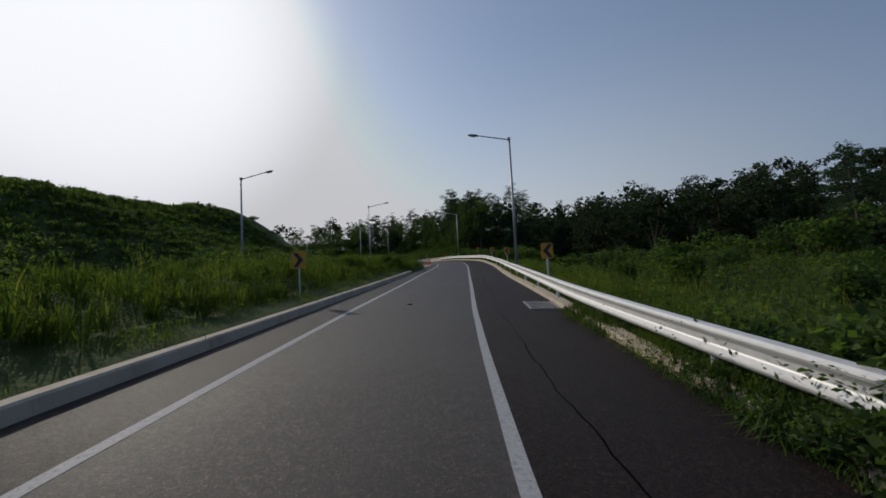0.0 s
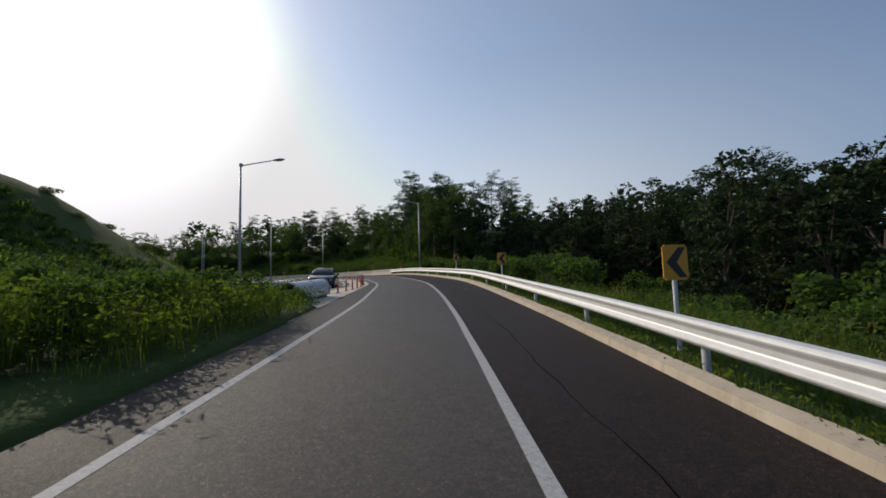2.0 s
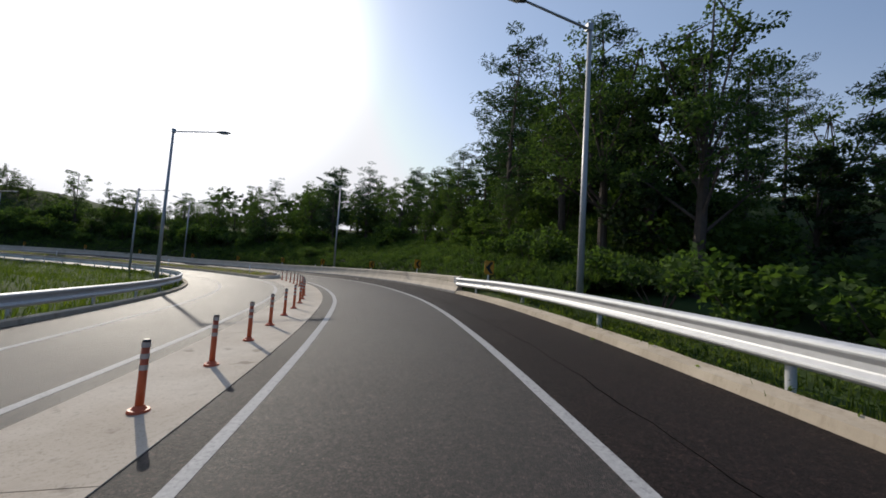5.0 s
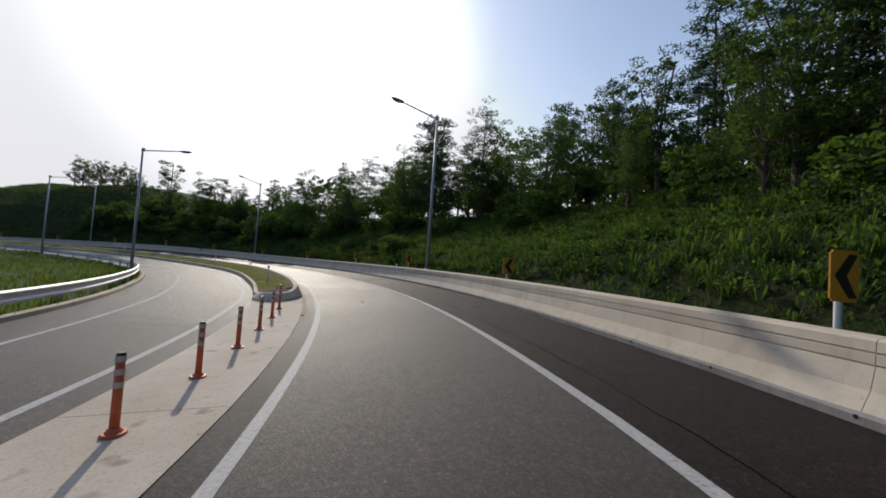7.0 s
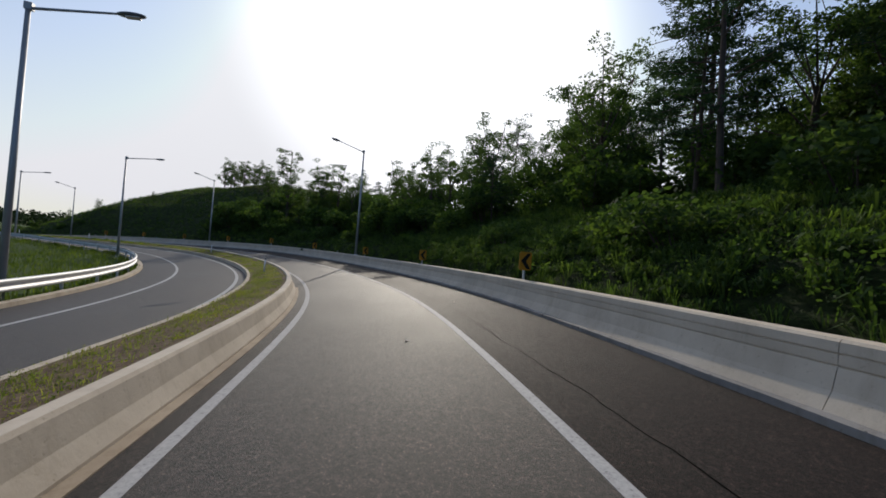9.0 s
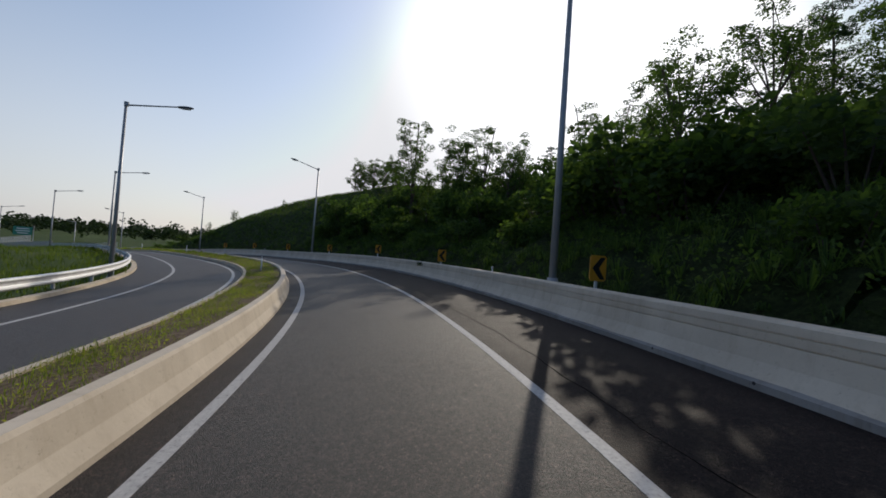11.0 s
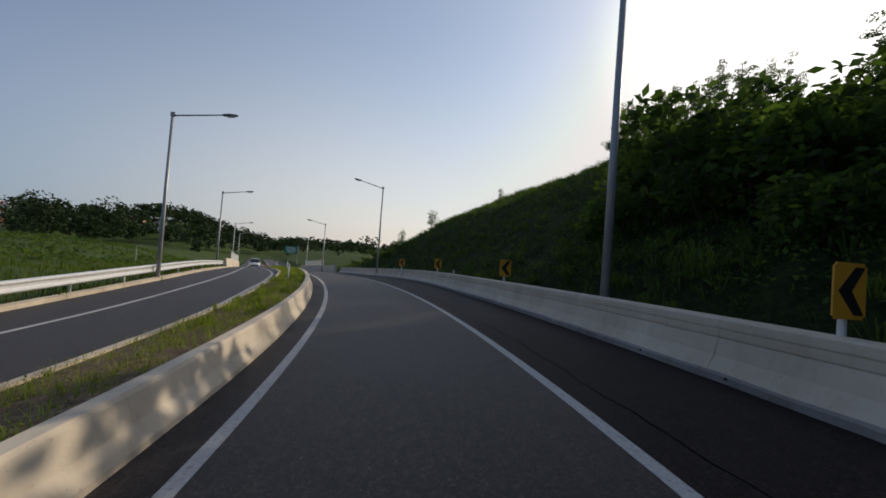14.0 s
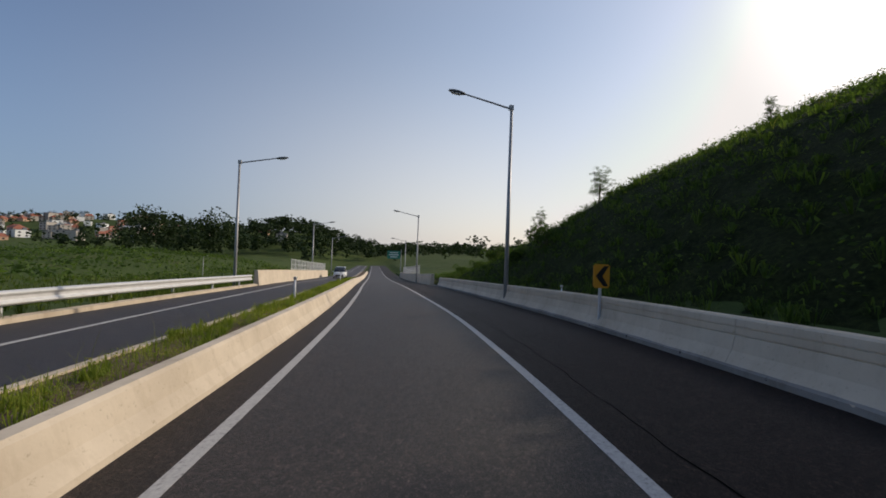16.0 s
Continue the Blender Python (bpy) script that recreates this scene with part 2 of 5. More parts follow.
M_SHADEMAT = mat("creeper_mat", build_mat)


def build_soil(nt):
    co = coords(nt)
    b = noise_tex(nt, co, 9.0, 6.0, 0.7)
    c = ramp(nt, b, [(0.3, (0.06, 0.04, 0.026)), (0.52, (0.15, 0.105, 0.07)), (0.66, (0.22, 0.165, 0.115)), (0.8, (0.09, 0.1, 0.04))])
    return principled(nt, c, 0.95, 0.0, bump(nt, b, 0.7, 0.05), 0.1)


M_SOIL = mat("dry_soil", build_soil)


def build_glass(nt):
    return principled(nt, (0.02, 0.025, 0.03), 0.06, 0.0, None, 0.6)


M_GLASS = mat("car_glass", build_glass)
M_CARPAINT = plain("dark_car_paint", (0.03, 0.034, 0.042), 0.1, 0.55, 0.1, 8.0, 0.8)
M_CARWHITE = plain("white_car_paint", (0.7, 0.7, 0.69), 0.3, 0.0, 0.05)
M_RUBBER = plain("tyre_rubber", (0.02, 0.02, 0.02), 0.85)
M_LIGHT = plain("headlamp_glass", (0.7, 0.72, 0.74), 0.1, 0.2)
M_ROOF = plain("roof_tiles", (0.28, 0.1, 0.06), 0.8, 0, 0.35, 0.6)
M_ROOFGREY = plain("grey_roof", (0.16, 0.17, 0.19), 0.8, 0, 0.3, 0.6)
M_PLASTER = plain("pale_plaster", (0.42, 0.38, 0.33), 0.9, 0, 0.2, 0.5)
M_PINK = plain("pink_plaster", (0.5, 0.32, 0.22), 0.9, 0, 0.2, 0.5)
M_WINDOW = plain("window_glass", (0.03, 0.035, 0.045), 0.15)
# bitumen of the road joint, and painted shade under the drain grate
M_SEALSHADE = plain("bitumen_and_shade", (0.003, 0.0028, 0.0028), 0.95, 0, 0.3, 8.0, 0.05)
# ---- road alignment ----
KNOTS = [(-30, -1.7, -29.98), (0, -1.19, 0.02), (9.5, -1.01, 9.52), (19, -0.42, 19.0), (28.5, 0.17, 28.48), (38, 0.78, 37.96),
         (47.5, 0.94, 47.46), (57, 0.59, 56.95), (66.5, -0.63, 66.36), (76, -2.65, 75.64), (85.5, -5.8, 84.6), (95, -10.18, 93.01),
         (104.5, -15.83, 100.65), (114, -22.63, 107.27), (123.5, -30.13, 113.08), (133, -38.48, 117.59), (142.5, -47.41, 120.84),
         (152, -56.69, 122.81), (161.5, -66.15, 123.51), (171, -75.6, 122.61), (180.5, -84.87, 120.57), (190, -93.88, 117.58)]
KNOTS += [(200, -103.07, 113.64), (210, -112.01, 109.17), (222, -122.65, 103.61), (240, -138.6, 95.27), (290, -182.91, 72.11), (400, -280.39, 21.15)]
PROFILE = [(-30, -0.9), (0, 0.06), (14, 0.73), (27.5, 1.4), (39.8, 2.08), (52.4, 2.748), (58.6, 2.936), (64.9, 3.127), (76, 3.53), (87, 3.67), (100, 3.76), (121, 3.75), (140, 3.8), (151, 3.93), (165, 4.08), (180, 4.0), (190, 3.92), (200, 3.7), (210, 3.3), (226, 2.6), (240, 1.85), (265, 0.7), (296, -0.2), (350, -1.0), (400, -1.5)]
BANK = [(-30, -3), (0, -3), (14, -2.4), (27, -1.75), (40, -0.7), (46, 0.15), (52, 1.35), (59, 2.7), (65, 3.7), (76, 4.1), (110, 4.35),
        (125, 4.1), (140, 4.3), (157, 4.6), (168, 4.3), (179, 3.4), (190, 2.05), (205, 0.5), (220, 0), (400, 0)]


def curve(knots, at):
    """A smooth curve through knots (s, value)."""
    k = np.array(knots, float)
    x, y = k[:, 0], k[:, 1]
    m = np.gradient(y, x)
    at = np.asarray(at, float)
    i = np.clip(np.searchsorted(x, at) - 1, 0, len(x) - 2)
    h = x[i + 1] - x[i]
    w = (at - x[i]) / h
    return ((2 * w**3 - 3 * w**2 + 1) * y[i] + (w**3 - 2 * w**2 + w) * h * m[i]
            + (3 * w**2 - 2 * w**3) * y[i + 1] + (w**3 - w**2) * h * m[i + 1])


def table(rows, at):
    """A piecewise linear table (s, value)."""
    r = np.array(rows, float)
    return np.interp(at, r[:, 0], r[:, 1])


SS = np.arange(-30, 400.01, 0.5)
CX, CY = curve([(k, x) for k, x, _ in KNOTS], SS), curve([(k, y) for k, _, y in KNOTS], SS)
CZ, CB = curve(PROFILE, SS), np.tan(np.radians(curve(BANK, SS)))
TX, TY = np.gradient(CX), np.gradient(CY)
TN = np.hypot(TX, TY)
TX, TY = TX / TN, TY / TN
RX, RY = TY, -TX  # to the right of travel


def at_road(s, u, h=0.0):
    """World place at s along the road, u to the right of its middle, h above its banked plane."""
    s, u = np.asarray(s, float), np.asarray(u, float)
    f = lambda a: np.interp(s, SS, a)
    return np.stack([f(CX) + u * f(RX), f(CY) + u * f(RY), f(CZ) + u * f(CB) + h + 0 * u], -1)


def heading(s):
    """Degrees that the road has turned left from +y."""
    return math.degrees(math.atan2(-np.interp(s, SS, TX), np.interp(s, SS, TY)))


def road_coords(x, y):
    """s and u of places in the plan."""
    x, y = np.ravel(x), np.ravel(y)
    s, u = np.empty(len(x)), np.empty(len(x))
    for a in range(0, len(x), 4000):
        b = slice(a, a + 4000)
        d = (x[b, None] - CX[None, ::2]) ** 2 + (y[b, None] - CY[None, ::2]) ** 2
        i = d.argmin(1) * 2
        s[b] = SS[i]
        u[b] = (x[b] - CX[i]) * RX[i] + (y[b] - CY[i]) * RY[i]
    return s, u


LEFT_EDGE = [(-30, -3.2), (4, -3.14), (7.5, -3.0), (11, -2.93), (33, -2.95), (43, -2.92), (47, -2.73), (60, -2.3), (74, -2.13), (80, -2.05), (92, -2.02), (102, -2.18), (143, -2.22), (178, -2.2), (193, -2.3), (400, -2.4)]
RIGHT_EDGE = [(-30, 4.1), (5, 4.12), (13, 4.27), (25, 4.06), (75, 3.97), (92, 4.2), (102, 4.18), (113, 4.32), (143, 4.46), (155, 4.5), (166, 4.23), (178, 4.25), (186, 4.35), (194, 5.0), (400, 5.1)]
ISLAND_LEFT = [(36, -4.9), (46, -4.3), (60, -3.85), (76, -3.8), (92, -3.7), (101, -3.75), (106, -4.1), (116, -4.3), (168, -4.35), (187, -4.5), (200, -4.2), (400, -4.1)]
RAMP_RIGHT = [(-30, -28), (10, -19), (20, -14.5), (34, -9.0), (45, -5.6), (48, -5.0), (53, -4.35), (74, -4.25), (92, -4.25), (104, -4.4), (116, -4.75), (168, -4.8), (187, -4.95), (200, -4.6), (400, -4.5)]
RAMP_LEFT = [(-30, -31.7), (10, -22.7), (20, -18.2), (34, -12.4), (45, -8.4), (50, -7.3), (56, -6.9), (78, -7.0), (92, -7.3), (104, -7.6), (121, -7.95), (173, -7.85), (190, -7.5), (200, -7.3), (400, -7.3)]
RAMP_EDGE = [(-30, -33.5), (10, -24.5), (20, -20), (34, -14.4), (45, -10.6), (57, -9.2), (78, -8.9), (100, -9.3), (121, -9.8), (183, -9.8), (200, -9.3), (220, -8.8), (400, -8.8)]

LINE_L = [(-30, -1.88), (3, -1.88), (9, -1.8), (13, -1.8), (18, -1.83), (30, -1.93), (36, -1.9), (43, -1.75), (58, -1.69), (74, -1.67), (81, -1.56), (91, -1.6), (102, -1.7), (115, -1.77), (144, -1.73), (166, -1.66), (193, -1.68), (400, -1.7)]
LINE_R = [(-30, 1.66), (3, 1.66), (9, 1.75), (13, 1.74), (18, 1.7), (30, 1.62), (36, 1.55), (44, 1.6), (74, 1.67), (80, 1.8), (91, 1.93), (102, 1.81), (113, 1.77), (143, 1.86), (155, 1.93), (183, 1.94), (194, 1.86), (216, 1.8), (400, 1.8)]

# ---- mesh helpers ----
def mesh_of(name, verts, faces, smooth=False):
    me = bpy.data.meshes.new(name)
    me.from_pydata(np.asarray(verts, float).tolist(), [], [tuple(int(i) for i in f) for f in faces])
    me.update()
    if smooth:
        me.polygons.foreach_set("use_smooth", [True] * len(me.polygons))
    return me


def add(name, me, material, parent=None, label=""):
    ob = new(name, me)
    if material and not me.materials:
        me.materials.append(material)
    if parent:
        ob.parent = parent
    if label:
        ob["label"] = label
    return ob


def part(name, bm, material, parent=None, label="", smooth=False):
    me = bpy.data.meshes.new(name)
    bm.to_mesh(me)
    bm.free()
    if smooth:
        me.polygons.foreach_set("use_smooth", [True] * len(me.polygons))
    return add(name, me, material, parent, label)


def sweep(name, stations, profile, material, parent=None, label="", closed=True, smooth=False, jitter=0.0):
    """A section (u, h), in which u may be a function of s, carried along the road."""
    s = np.asarray(stations, float)
    rows = []
    for u, h in profile:
        uu = u(s) if callable(u) else np.full(len(s), u)
        hh = h(s) if callable(h) else np.full(len(s), h)
        rows.append(at_road(s, uu, hh))
    v = np.stack(rows, 1)
    if jitter:
        v = v + np.random.RandomState(5).uniform(-jitter, jitter, v.shape)
    n, k = v.shape[:2]
    v = v.reshape(-1, 3)
    faces = []
    for i in range(n - 1):
        for j in range(k if closed else k - 1):
            a, b = i * k + j, i * k + (j + 1) % k
            faces.append((a, b, b + k, a + k))
    if closed:
        faces.append(tuple(range(k - 1, -1, -1)))
        faces.append(tuple((n - 1) * k + j for j in range(k)))
    me = mesh_of(name, v, faces, smooth)
    bm = bmesh.new()
    bm.from_mesh(me)
    bmesh.ops.recalc_face_normals(bm, faces=bm.faces)
    bm.to_mesh(me)
    bm.free()
    return add(name, me, material, parent, label)


def box_bm(bm, size, centre=(0, 0, 0), turn=None):
    m = Matrix.Translation(centre) @ (turn or Matrix()) @ Matrix.Diagonal((*size, 1))
    return bmesh.ops.create_cube(bm, size=1, matrix=m)["verts"]


def tube_bm(bm, a, b, ra, rb, sides=12, caps=True):
    a, b = Vector(a), Vector(b)
    d = b - a
    m = Matrix.Translation((a + b) / 2) @ d.to_track_quat("Z", "Y").to_matrix().to_4x4()
    return bmesh.ops.create_cone(bm, cap_ends=caps, segments=sides, radius1=ra, radius2=rb, depth=d.length, matrix=m)["verts"]


def off(rows, d=0.0):
    return lambda s: table(rows, s) + d


# ---- ground ----
def fbm(x, y, scale, seed=0.0):
    """Cheap rolling noise from a few sines."""
    x, y = x / scale + seed, y / scale - seed * 0.7
    return (np.sin(x * 1.7 + 1.3 * np.sin(y * 1.1 + seed)) + np.sin(y * 1.9 + 1.1 * np.sin(x * 1.3)) + 0.5 * np.sin(2.9 * x + 3.7 * y + seed)) / 2.5


def smooth01(v):
    v = np.clip(v, 0, 1)
    return v * v * (3 - 2 * v)


def right_rise(s, d):
    """Height of the land over the road's plane, d beyond its right edge."""
    near = -0.1 + 0.9 * smooth01((d - 1.5) / 9) + 9 * smooth01((d - 24) / 50)
    dale = -0.1 - 3.6 * smooth01((d - 2.0) / 18) + 7 * smooth01((d - 34) / 40)
    w_dale = smooth01((s - 16) / 22)
    low = near * (1 - w_dale) + dale * w_dale
    mid = np.interp(d, [0, 1.0, 13, 24, 60, 140], [0.5, 0.7, 6.2, 8.5, 13, 15])
    hill = np.interp(d, [0, 1.2, 5, 9, 16, 25, 40, 70, 150], [0.6, 0.8, 4.1, 7.1, 10.6, 13.6, 16.2, 13, 6])
    w_mid, w_hill = smooth01((s - 70) / 16), smooth01((s - 172) / 20)
    w_end = smooth01((s - 206) / 34)
    return low * (1 - w_mid) + w_mid * (mid * (1 - w_hill) + w_hill * (hill * (1 - w_end) + w_end * np.minimum(0.3 + 0.12 * d, 5)))


def left_rise(s, e):
    """Height of the land over the road's plane, e beyond the oncoming road's outer edge."""
    late = -0.1 - 0.6 * smooth01((e - 1) / 5) + 2.7 * smooth01((e - 6) / 24)
    early = -0.1 + 0.9 * smooth01((e - 1.5) / 10)
    w = smooth01((s - 70) / 30)
    return late * w + early * (1 - w)


def ground_z(x, y, su=None, sheet=False):
    """The land's height; sheet: with the bed of the roads and their verges cut out of it."""
    x, y = np.ravel(np.asarray(x, float)), np.ravel(np.asarray(y, float))
    s, u = su if su is not None else road_coords(x, y)
    zr = np.interp(s, SS, CZ) + np.clip(u, -11, 5) * np.interp(s, SS, CB)
    re, le = table(RIGHT_EDGE, s), table(RAMP_EDGE, s)
    d, e = np.clip(u - re - 0.4, 0, None), np.clip(le - 0.36 - u, 0, None)
    right, left = right_rise(s, d), left_rise(s, e)
    if sheet:
        right = np.where(d < 2.2, -0.45, right)
        left = np.where((e < 2.2) & (s > 40), -0.45, left)
    # the gore between the carriageways before they run side by side
    k, rr = table(LEFT_EDGE, s), table(RAMP_RIGHT, s) + 0.6
    span = np.clip(k - rr, 0.5, None)
    g = np.clip((k - u) / span, 0, 1)
    gore = np.where(s < 39, 0.1 + np.minimum(0.7, 0.08 * span) * np.sin(g * np.pi), -0.3)
    h = np.where(u > re + 0.3, right, np.where(u < le - 0.3, left, np.where((u < k - (2.4 if sheet else 0.1)) & (u > rr), gore, -0.3)))
    z = zr + h
    rough = smooth01((np.abs(u) - 6) / 10)
    z = z + rough * (0.3 * fbm(x, y, 5.0) + 0.6 * fbm(x, y, 19.0, 2.0))
    # the mound inside the loop, and distant relief
    clear = smooth01((le - 1 - u) / 14)
    z = z + clear * (9.5 * np.exp(-(((x + 47) / 18) ** 2 + ((y - 42) / 22) ** 2)) + 9.0 * np.exp(-(((x + 38) / 12) ** 2 + ((y - 68) / 13) ** 2)))
    far = np.hypot(x + 60, y - 60)
    # level land inside the loop, away from the carriageways
    level = smooth01((e - 14) / 22) * (1 - smooth01((far - 75) / 60)) * (u < 0)
    mound = z - zr - h
    z = z * (1 - level) + level * (4.1 + mound)
    away = smooth01((far - 150) / 120)
    z = z + away * 29 * np.exp(-(((x + 390) / 140) ** 2 + ((y + 370) / 140) ** 2))
    z = z + away * 17 * np.exp(-(((x + 310) / 65) ** 2 + ((y + 62) / 50) ** 2))
    z = z + smooth01((far - 380) / 600) * (13 + 12 * fbm(x, y, 170.0, 1.0))
    return z


def grid_lines(lo, hi, step, reach):
    core = np.arange(lo, hi + step / 2, step)
    grow, d, p = [], step, 0.0
    while p < reach:
        d *= 1.22
        p += d
        grow.append(p)
    grow = np.array(grow)
    return np.concatenate([lo - grow[::-1], core, hi + grow])


gx, gy = grid_lines(-270, 90, 1.8, 3200), grid_lines(-60, 200, 1.8, 3200)
GX, GY = np.meshgrid(gx, gy)
GZ = ground_z(GX, GY, sheet=True)
nx = len(gx)
gv = np.stack([GX.ravel(), GY.ravel(), GZ], 1)
gi = (np.arange(len(gy) - 1)[:, None] * nx + np.arange(nx - 1)[None]).ravel()
ground = add("ground", mesh_of("ground", gv, np.stack([gi, gi + 1, gi + nx + 1, gi + nx], 1), True), M_GROUND)
tagged(ground, "green weedy ground with mounds and grassy slopes", "ground", kind="structure")

# verges: the strips of land along the carriageways
DV = (0.0, 0.4, 0.9, 1.5, 2.2, 3.0, 4.0)
verge_r = sweep("verge_right", np.arange(-30, 300.1, 1.0), [(off(RIGHT_EDGE, 0.37), -0.1)] + [(off(RIGHT_EDGE, 0.4 + d), (lambda s, d=d: right_rise(s, np.full(len(s), d)) - (0.3 if d == 4.0 else 0.0))) for d in DV], M_GROUND, closed=False, smooth=True)
tagged(verge_r, "weedy earth verge beside the road", "verge", kind="structure")
verge_l = sweep("verge_left", np.arange(38, 300.1, 1.0), [(off(RAMP_EDGE, -0.33), -0.1)] + [(off(RAMP_EDGE, -0.36 - d), (lambda s, d=d: left_rise(s, np.full(len(s), d)) - (0.3 if d == 4.0 else 0.0))) for d in DV], M_GROUND, closed=False, smooth=True)
tagged(verge_l, "grassy verge beyond the oncoming road", "verge", kind="structure")

verge_g = sweep("verge_gore", np.arange(-29, 41.1, 1.0), [(off(LEFT_EDGE, -0.015), -0.12), (off(LEFT_EDGE, -0.05), 0.05), (off(LEFT_EDGE, -0.3), 0.13), (off(LEFT_EDGE, -1.2), 0.2), (off(LEFT_EDGE, -2.6), 0.16), (off(LEFT_EDGE, -3.6), -0.3)], M_GROUND, closed=False, smooth=True)
tagged(verge_g, "grassy strip behind the low kerb", "verge", kind="structure")

# ---- carriageways ----
ST = np.arange(-30, 400.1, 1.0)
STN = np.arange(-30, 260.1, 1.0)
crack_line = 2.45
road = sweep("road", ST, [(off(LINE_L), 0.0), (off(LINE_R), 0.0), (off(LINE_R), -0.25), (off(LINE_L), -0.25)], M_ROAD)
tagged(road, "single lane of worn grey asphalt, dusty", "road", kind="structure")
margin = sweep("road_margin", ST, [(off(LEFT_EDGE), 0.0), (off(LINE_L), 0.0), (off(LINE_L), -0.25), (off(LEFT_EDGE), -0.25)], M_MARGIN)
tagged(margin, "dark asphalt strip beside the edge line", "road margin", kind="structure")
shoulder = sweep("road_shoulder", ST, [(off(LINE_R), 0.0), (off(RIGHT_EDGE, 0.02), 0.0), (off(RIGHT_EDGE, 0.02), -0.25), (off(LINE_R), -0.25)], M_SHOULDER)
tagged(shoulder, "dark reddish asphalt shoulder beside the lane", "road shoulder", kind="structure")
SR = np.arange(-28, 400.1, 1.0)
ramp_road = sweep("road_oncoming", SR, [(off(RAMP_EDGE), -0.0), (lambda s: np.where((s > 37) & (s < 104), np.maximum(table(RAMP_RIGHT, s) + 0.62, table(ISLAND_LEFT, s) + 0.03), table(RAMP_RIGHT, s) + 0.62), -0.0), (off(RAMP_RIGHT, 0.62), -0.25), (off(RAMP_EDGE), -0.25)], M_ROAD)
tagged(ramp_road, "oncoming carriageway of grey asphalt", "road", kind="structure")


def line_strip(name, stations, u_of, width, h=0.004):
    return tagged(sweep(name, stations, [(lambda s: u_of(s) - width / 2, h), (lambda s: u_of(s) + width / 2, h),
                                         (lambda s: u_of(s) + width / 2, h - 0.003), (lambda s: u_of(s) - width / 2, h - 0.003)], M_PAINT),
                  "worn white painted edge line on the asphalt", "road marking", "edge lines", "structure")


line_strip("edge_line", ST, off(LINE_L), 0.145)
line_strip("edge_line", ST, off(LINE_R), 0.145)
line_strip("edge_line", SR, off(RAMP_RIGHT), 0.15)
line_strip("edge_line", SR, off(RAMP_LEFT), 0.15)

line_strip("cross_line", np.linspace(105.3, 107.4, 5), lambda s: -1.5 + (107.4 - s) * 1.15, 0.07)
line_strip("cross_line", np.linspace(98.0, 99.2, 5), lambda s: -4.28 - (s - 98.0) * 1.8, 0.08)
# ---- concrete: kerbs, slab, barriers ----
def sway(s):
    return 0.02 * np.sin(s * 1.7) + 0.015 * np.sin(s * 4.1)


kerb_l = sweep("kerb_left", np.arange(-29, 31.1, 1.0), [(off(LEFT_EDGE), -0.1), (off(LEFT_EDGE, -0.03), 0.16), (off(LEFT_EDGE, -0.06), 0.19), (off(LEFT_EDGE, -0.24), 0.19), (off(LEFT_EDGE, -0.25), -0.1)], M_KERB)
tagged(kerb_l, "low weathered concrete kerb along grass", "kerb", kind="structure")
kerb_r = sweep("kerb_right", np.arange(-29, 84.1, 0.5), [(off(RIGHT_EDGE), -0.1), (off(RIGHT_EDGE, 0.05), 0.12), (lambda s: table(RIGHT_EDGE, s) + 0.32 + sway(s), 0.15), (lambda s: table(RIGHT_EDGE, s) + 0.42 + sway(s * 1.3), -0.1)], M_KERB)
tagged(kerb_r, "sandy concrete kerb with broken edge", "kerb", kind="structure")
slab = tagged(new("median_slab"), "pale concrete slab between the carriageways", "median", kind="structure")
for s0 in np.arange(38, 103, 6.0):
    s1 = min(s0 + 6.0, 104.0)
    sweep("slab_panel", np.linspace(s0 + 0.006, s1 - 0.006, 7), [(off(LEFT_EDGE), -0.1), (off(LEFT_EDGE), 0.012), (off(ISLAND_LEFT), 0.012), (off(ISLAND_LEFT), -0.1)], M_SLAB, slab)
W0 = 82.8
WS = np.arange(W0, 228.1, 0.75)


def groove(base, h, d=0.02):
    return [(off(base, 0.205), h - 0.012), (off(base, 0.205 + d), h - 0.006), (off(base, 0.205 + d), h + 0.006), (off(base, 0.205), h + 0.012)]


PANEL = [(off(RIGHT_EDGE, 0.0), -0.1), (off(RIGHT_EDGE, 0.0), 0.085), (off(RIGHT_EDGE, 0.035), 0.1), (off(RIGHT_EDGE, 0.15), 0.3)]
PANEL += groove(RIGHT_EDGE, 0.545) + groove(RIGHT_EDGE, 0.67)
PANEL += [(off(RIGHT_EDGE, 0.215), 0.785), (off(RIGHT_EDGE, 0.245), 0.815), (off(RIGHT_EDGE, 0.43), 0.815), (off(RIGHT_EDGE, 0.46), 0.785), (off(RIGHT_EDGE, 0.5), -0.1)]
wall_r = tagged(new("barrier_wall_right"), "long pale concrete safety barrier with dark grooves", "barrier", kind="structure")
edges = np.arange(83.0, 228.5, 7.5)
edges[0] = W0
for s0, s1 in zip(edges, edges[1:]):
    sweep("wall_panel", np.linspace(s0 + 0.004, s1 - 0.004, 13), PANEL, M_CONC, wall_r)
sweep("wall_base", np.arange(W0, 228.1, 0.75), [(off(RIGHT_EDGE, -0.016), -0.1), (lambda s: table(RIGHT_EDGE, s) - 0.016 + 0.4 * sway(s * 3), 0.085), (lambda s: table(RIGHT_EDGE, s) + 0.045, lambda s: 0.115 + 0.3 * sway(s * 2.1)), (off(RIGHT_EDGE, 0.12), 0.1), (off(RIGHT_EDGE, 0.12), -0.1)], M_BASE, wall_r, "dark weathered footing of the barrier")
# drain holes as solid plugs, the shade inside painted as black
bm = bmesh.new()
tube_bm(bm, (0, 0, 0), (0.05, 0, 0), 0.022, 0.022, 12)
hole = bpy.data.meshes.new("hole_shade_plug")
bm.to_mesh(hole)
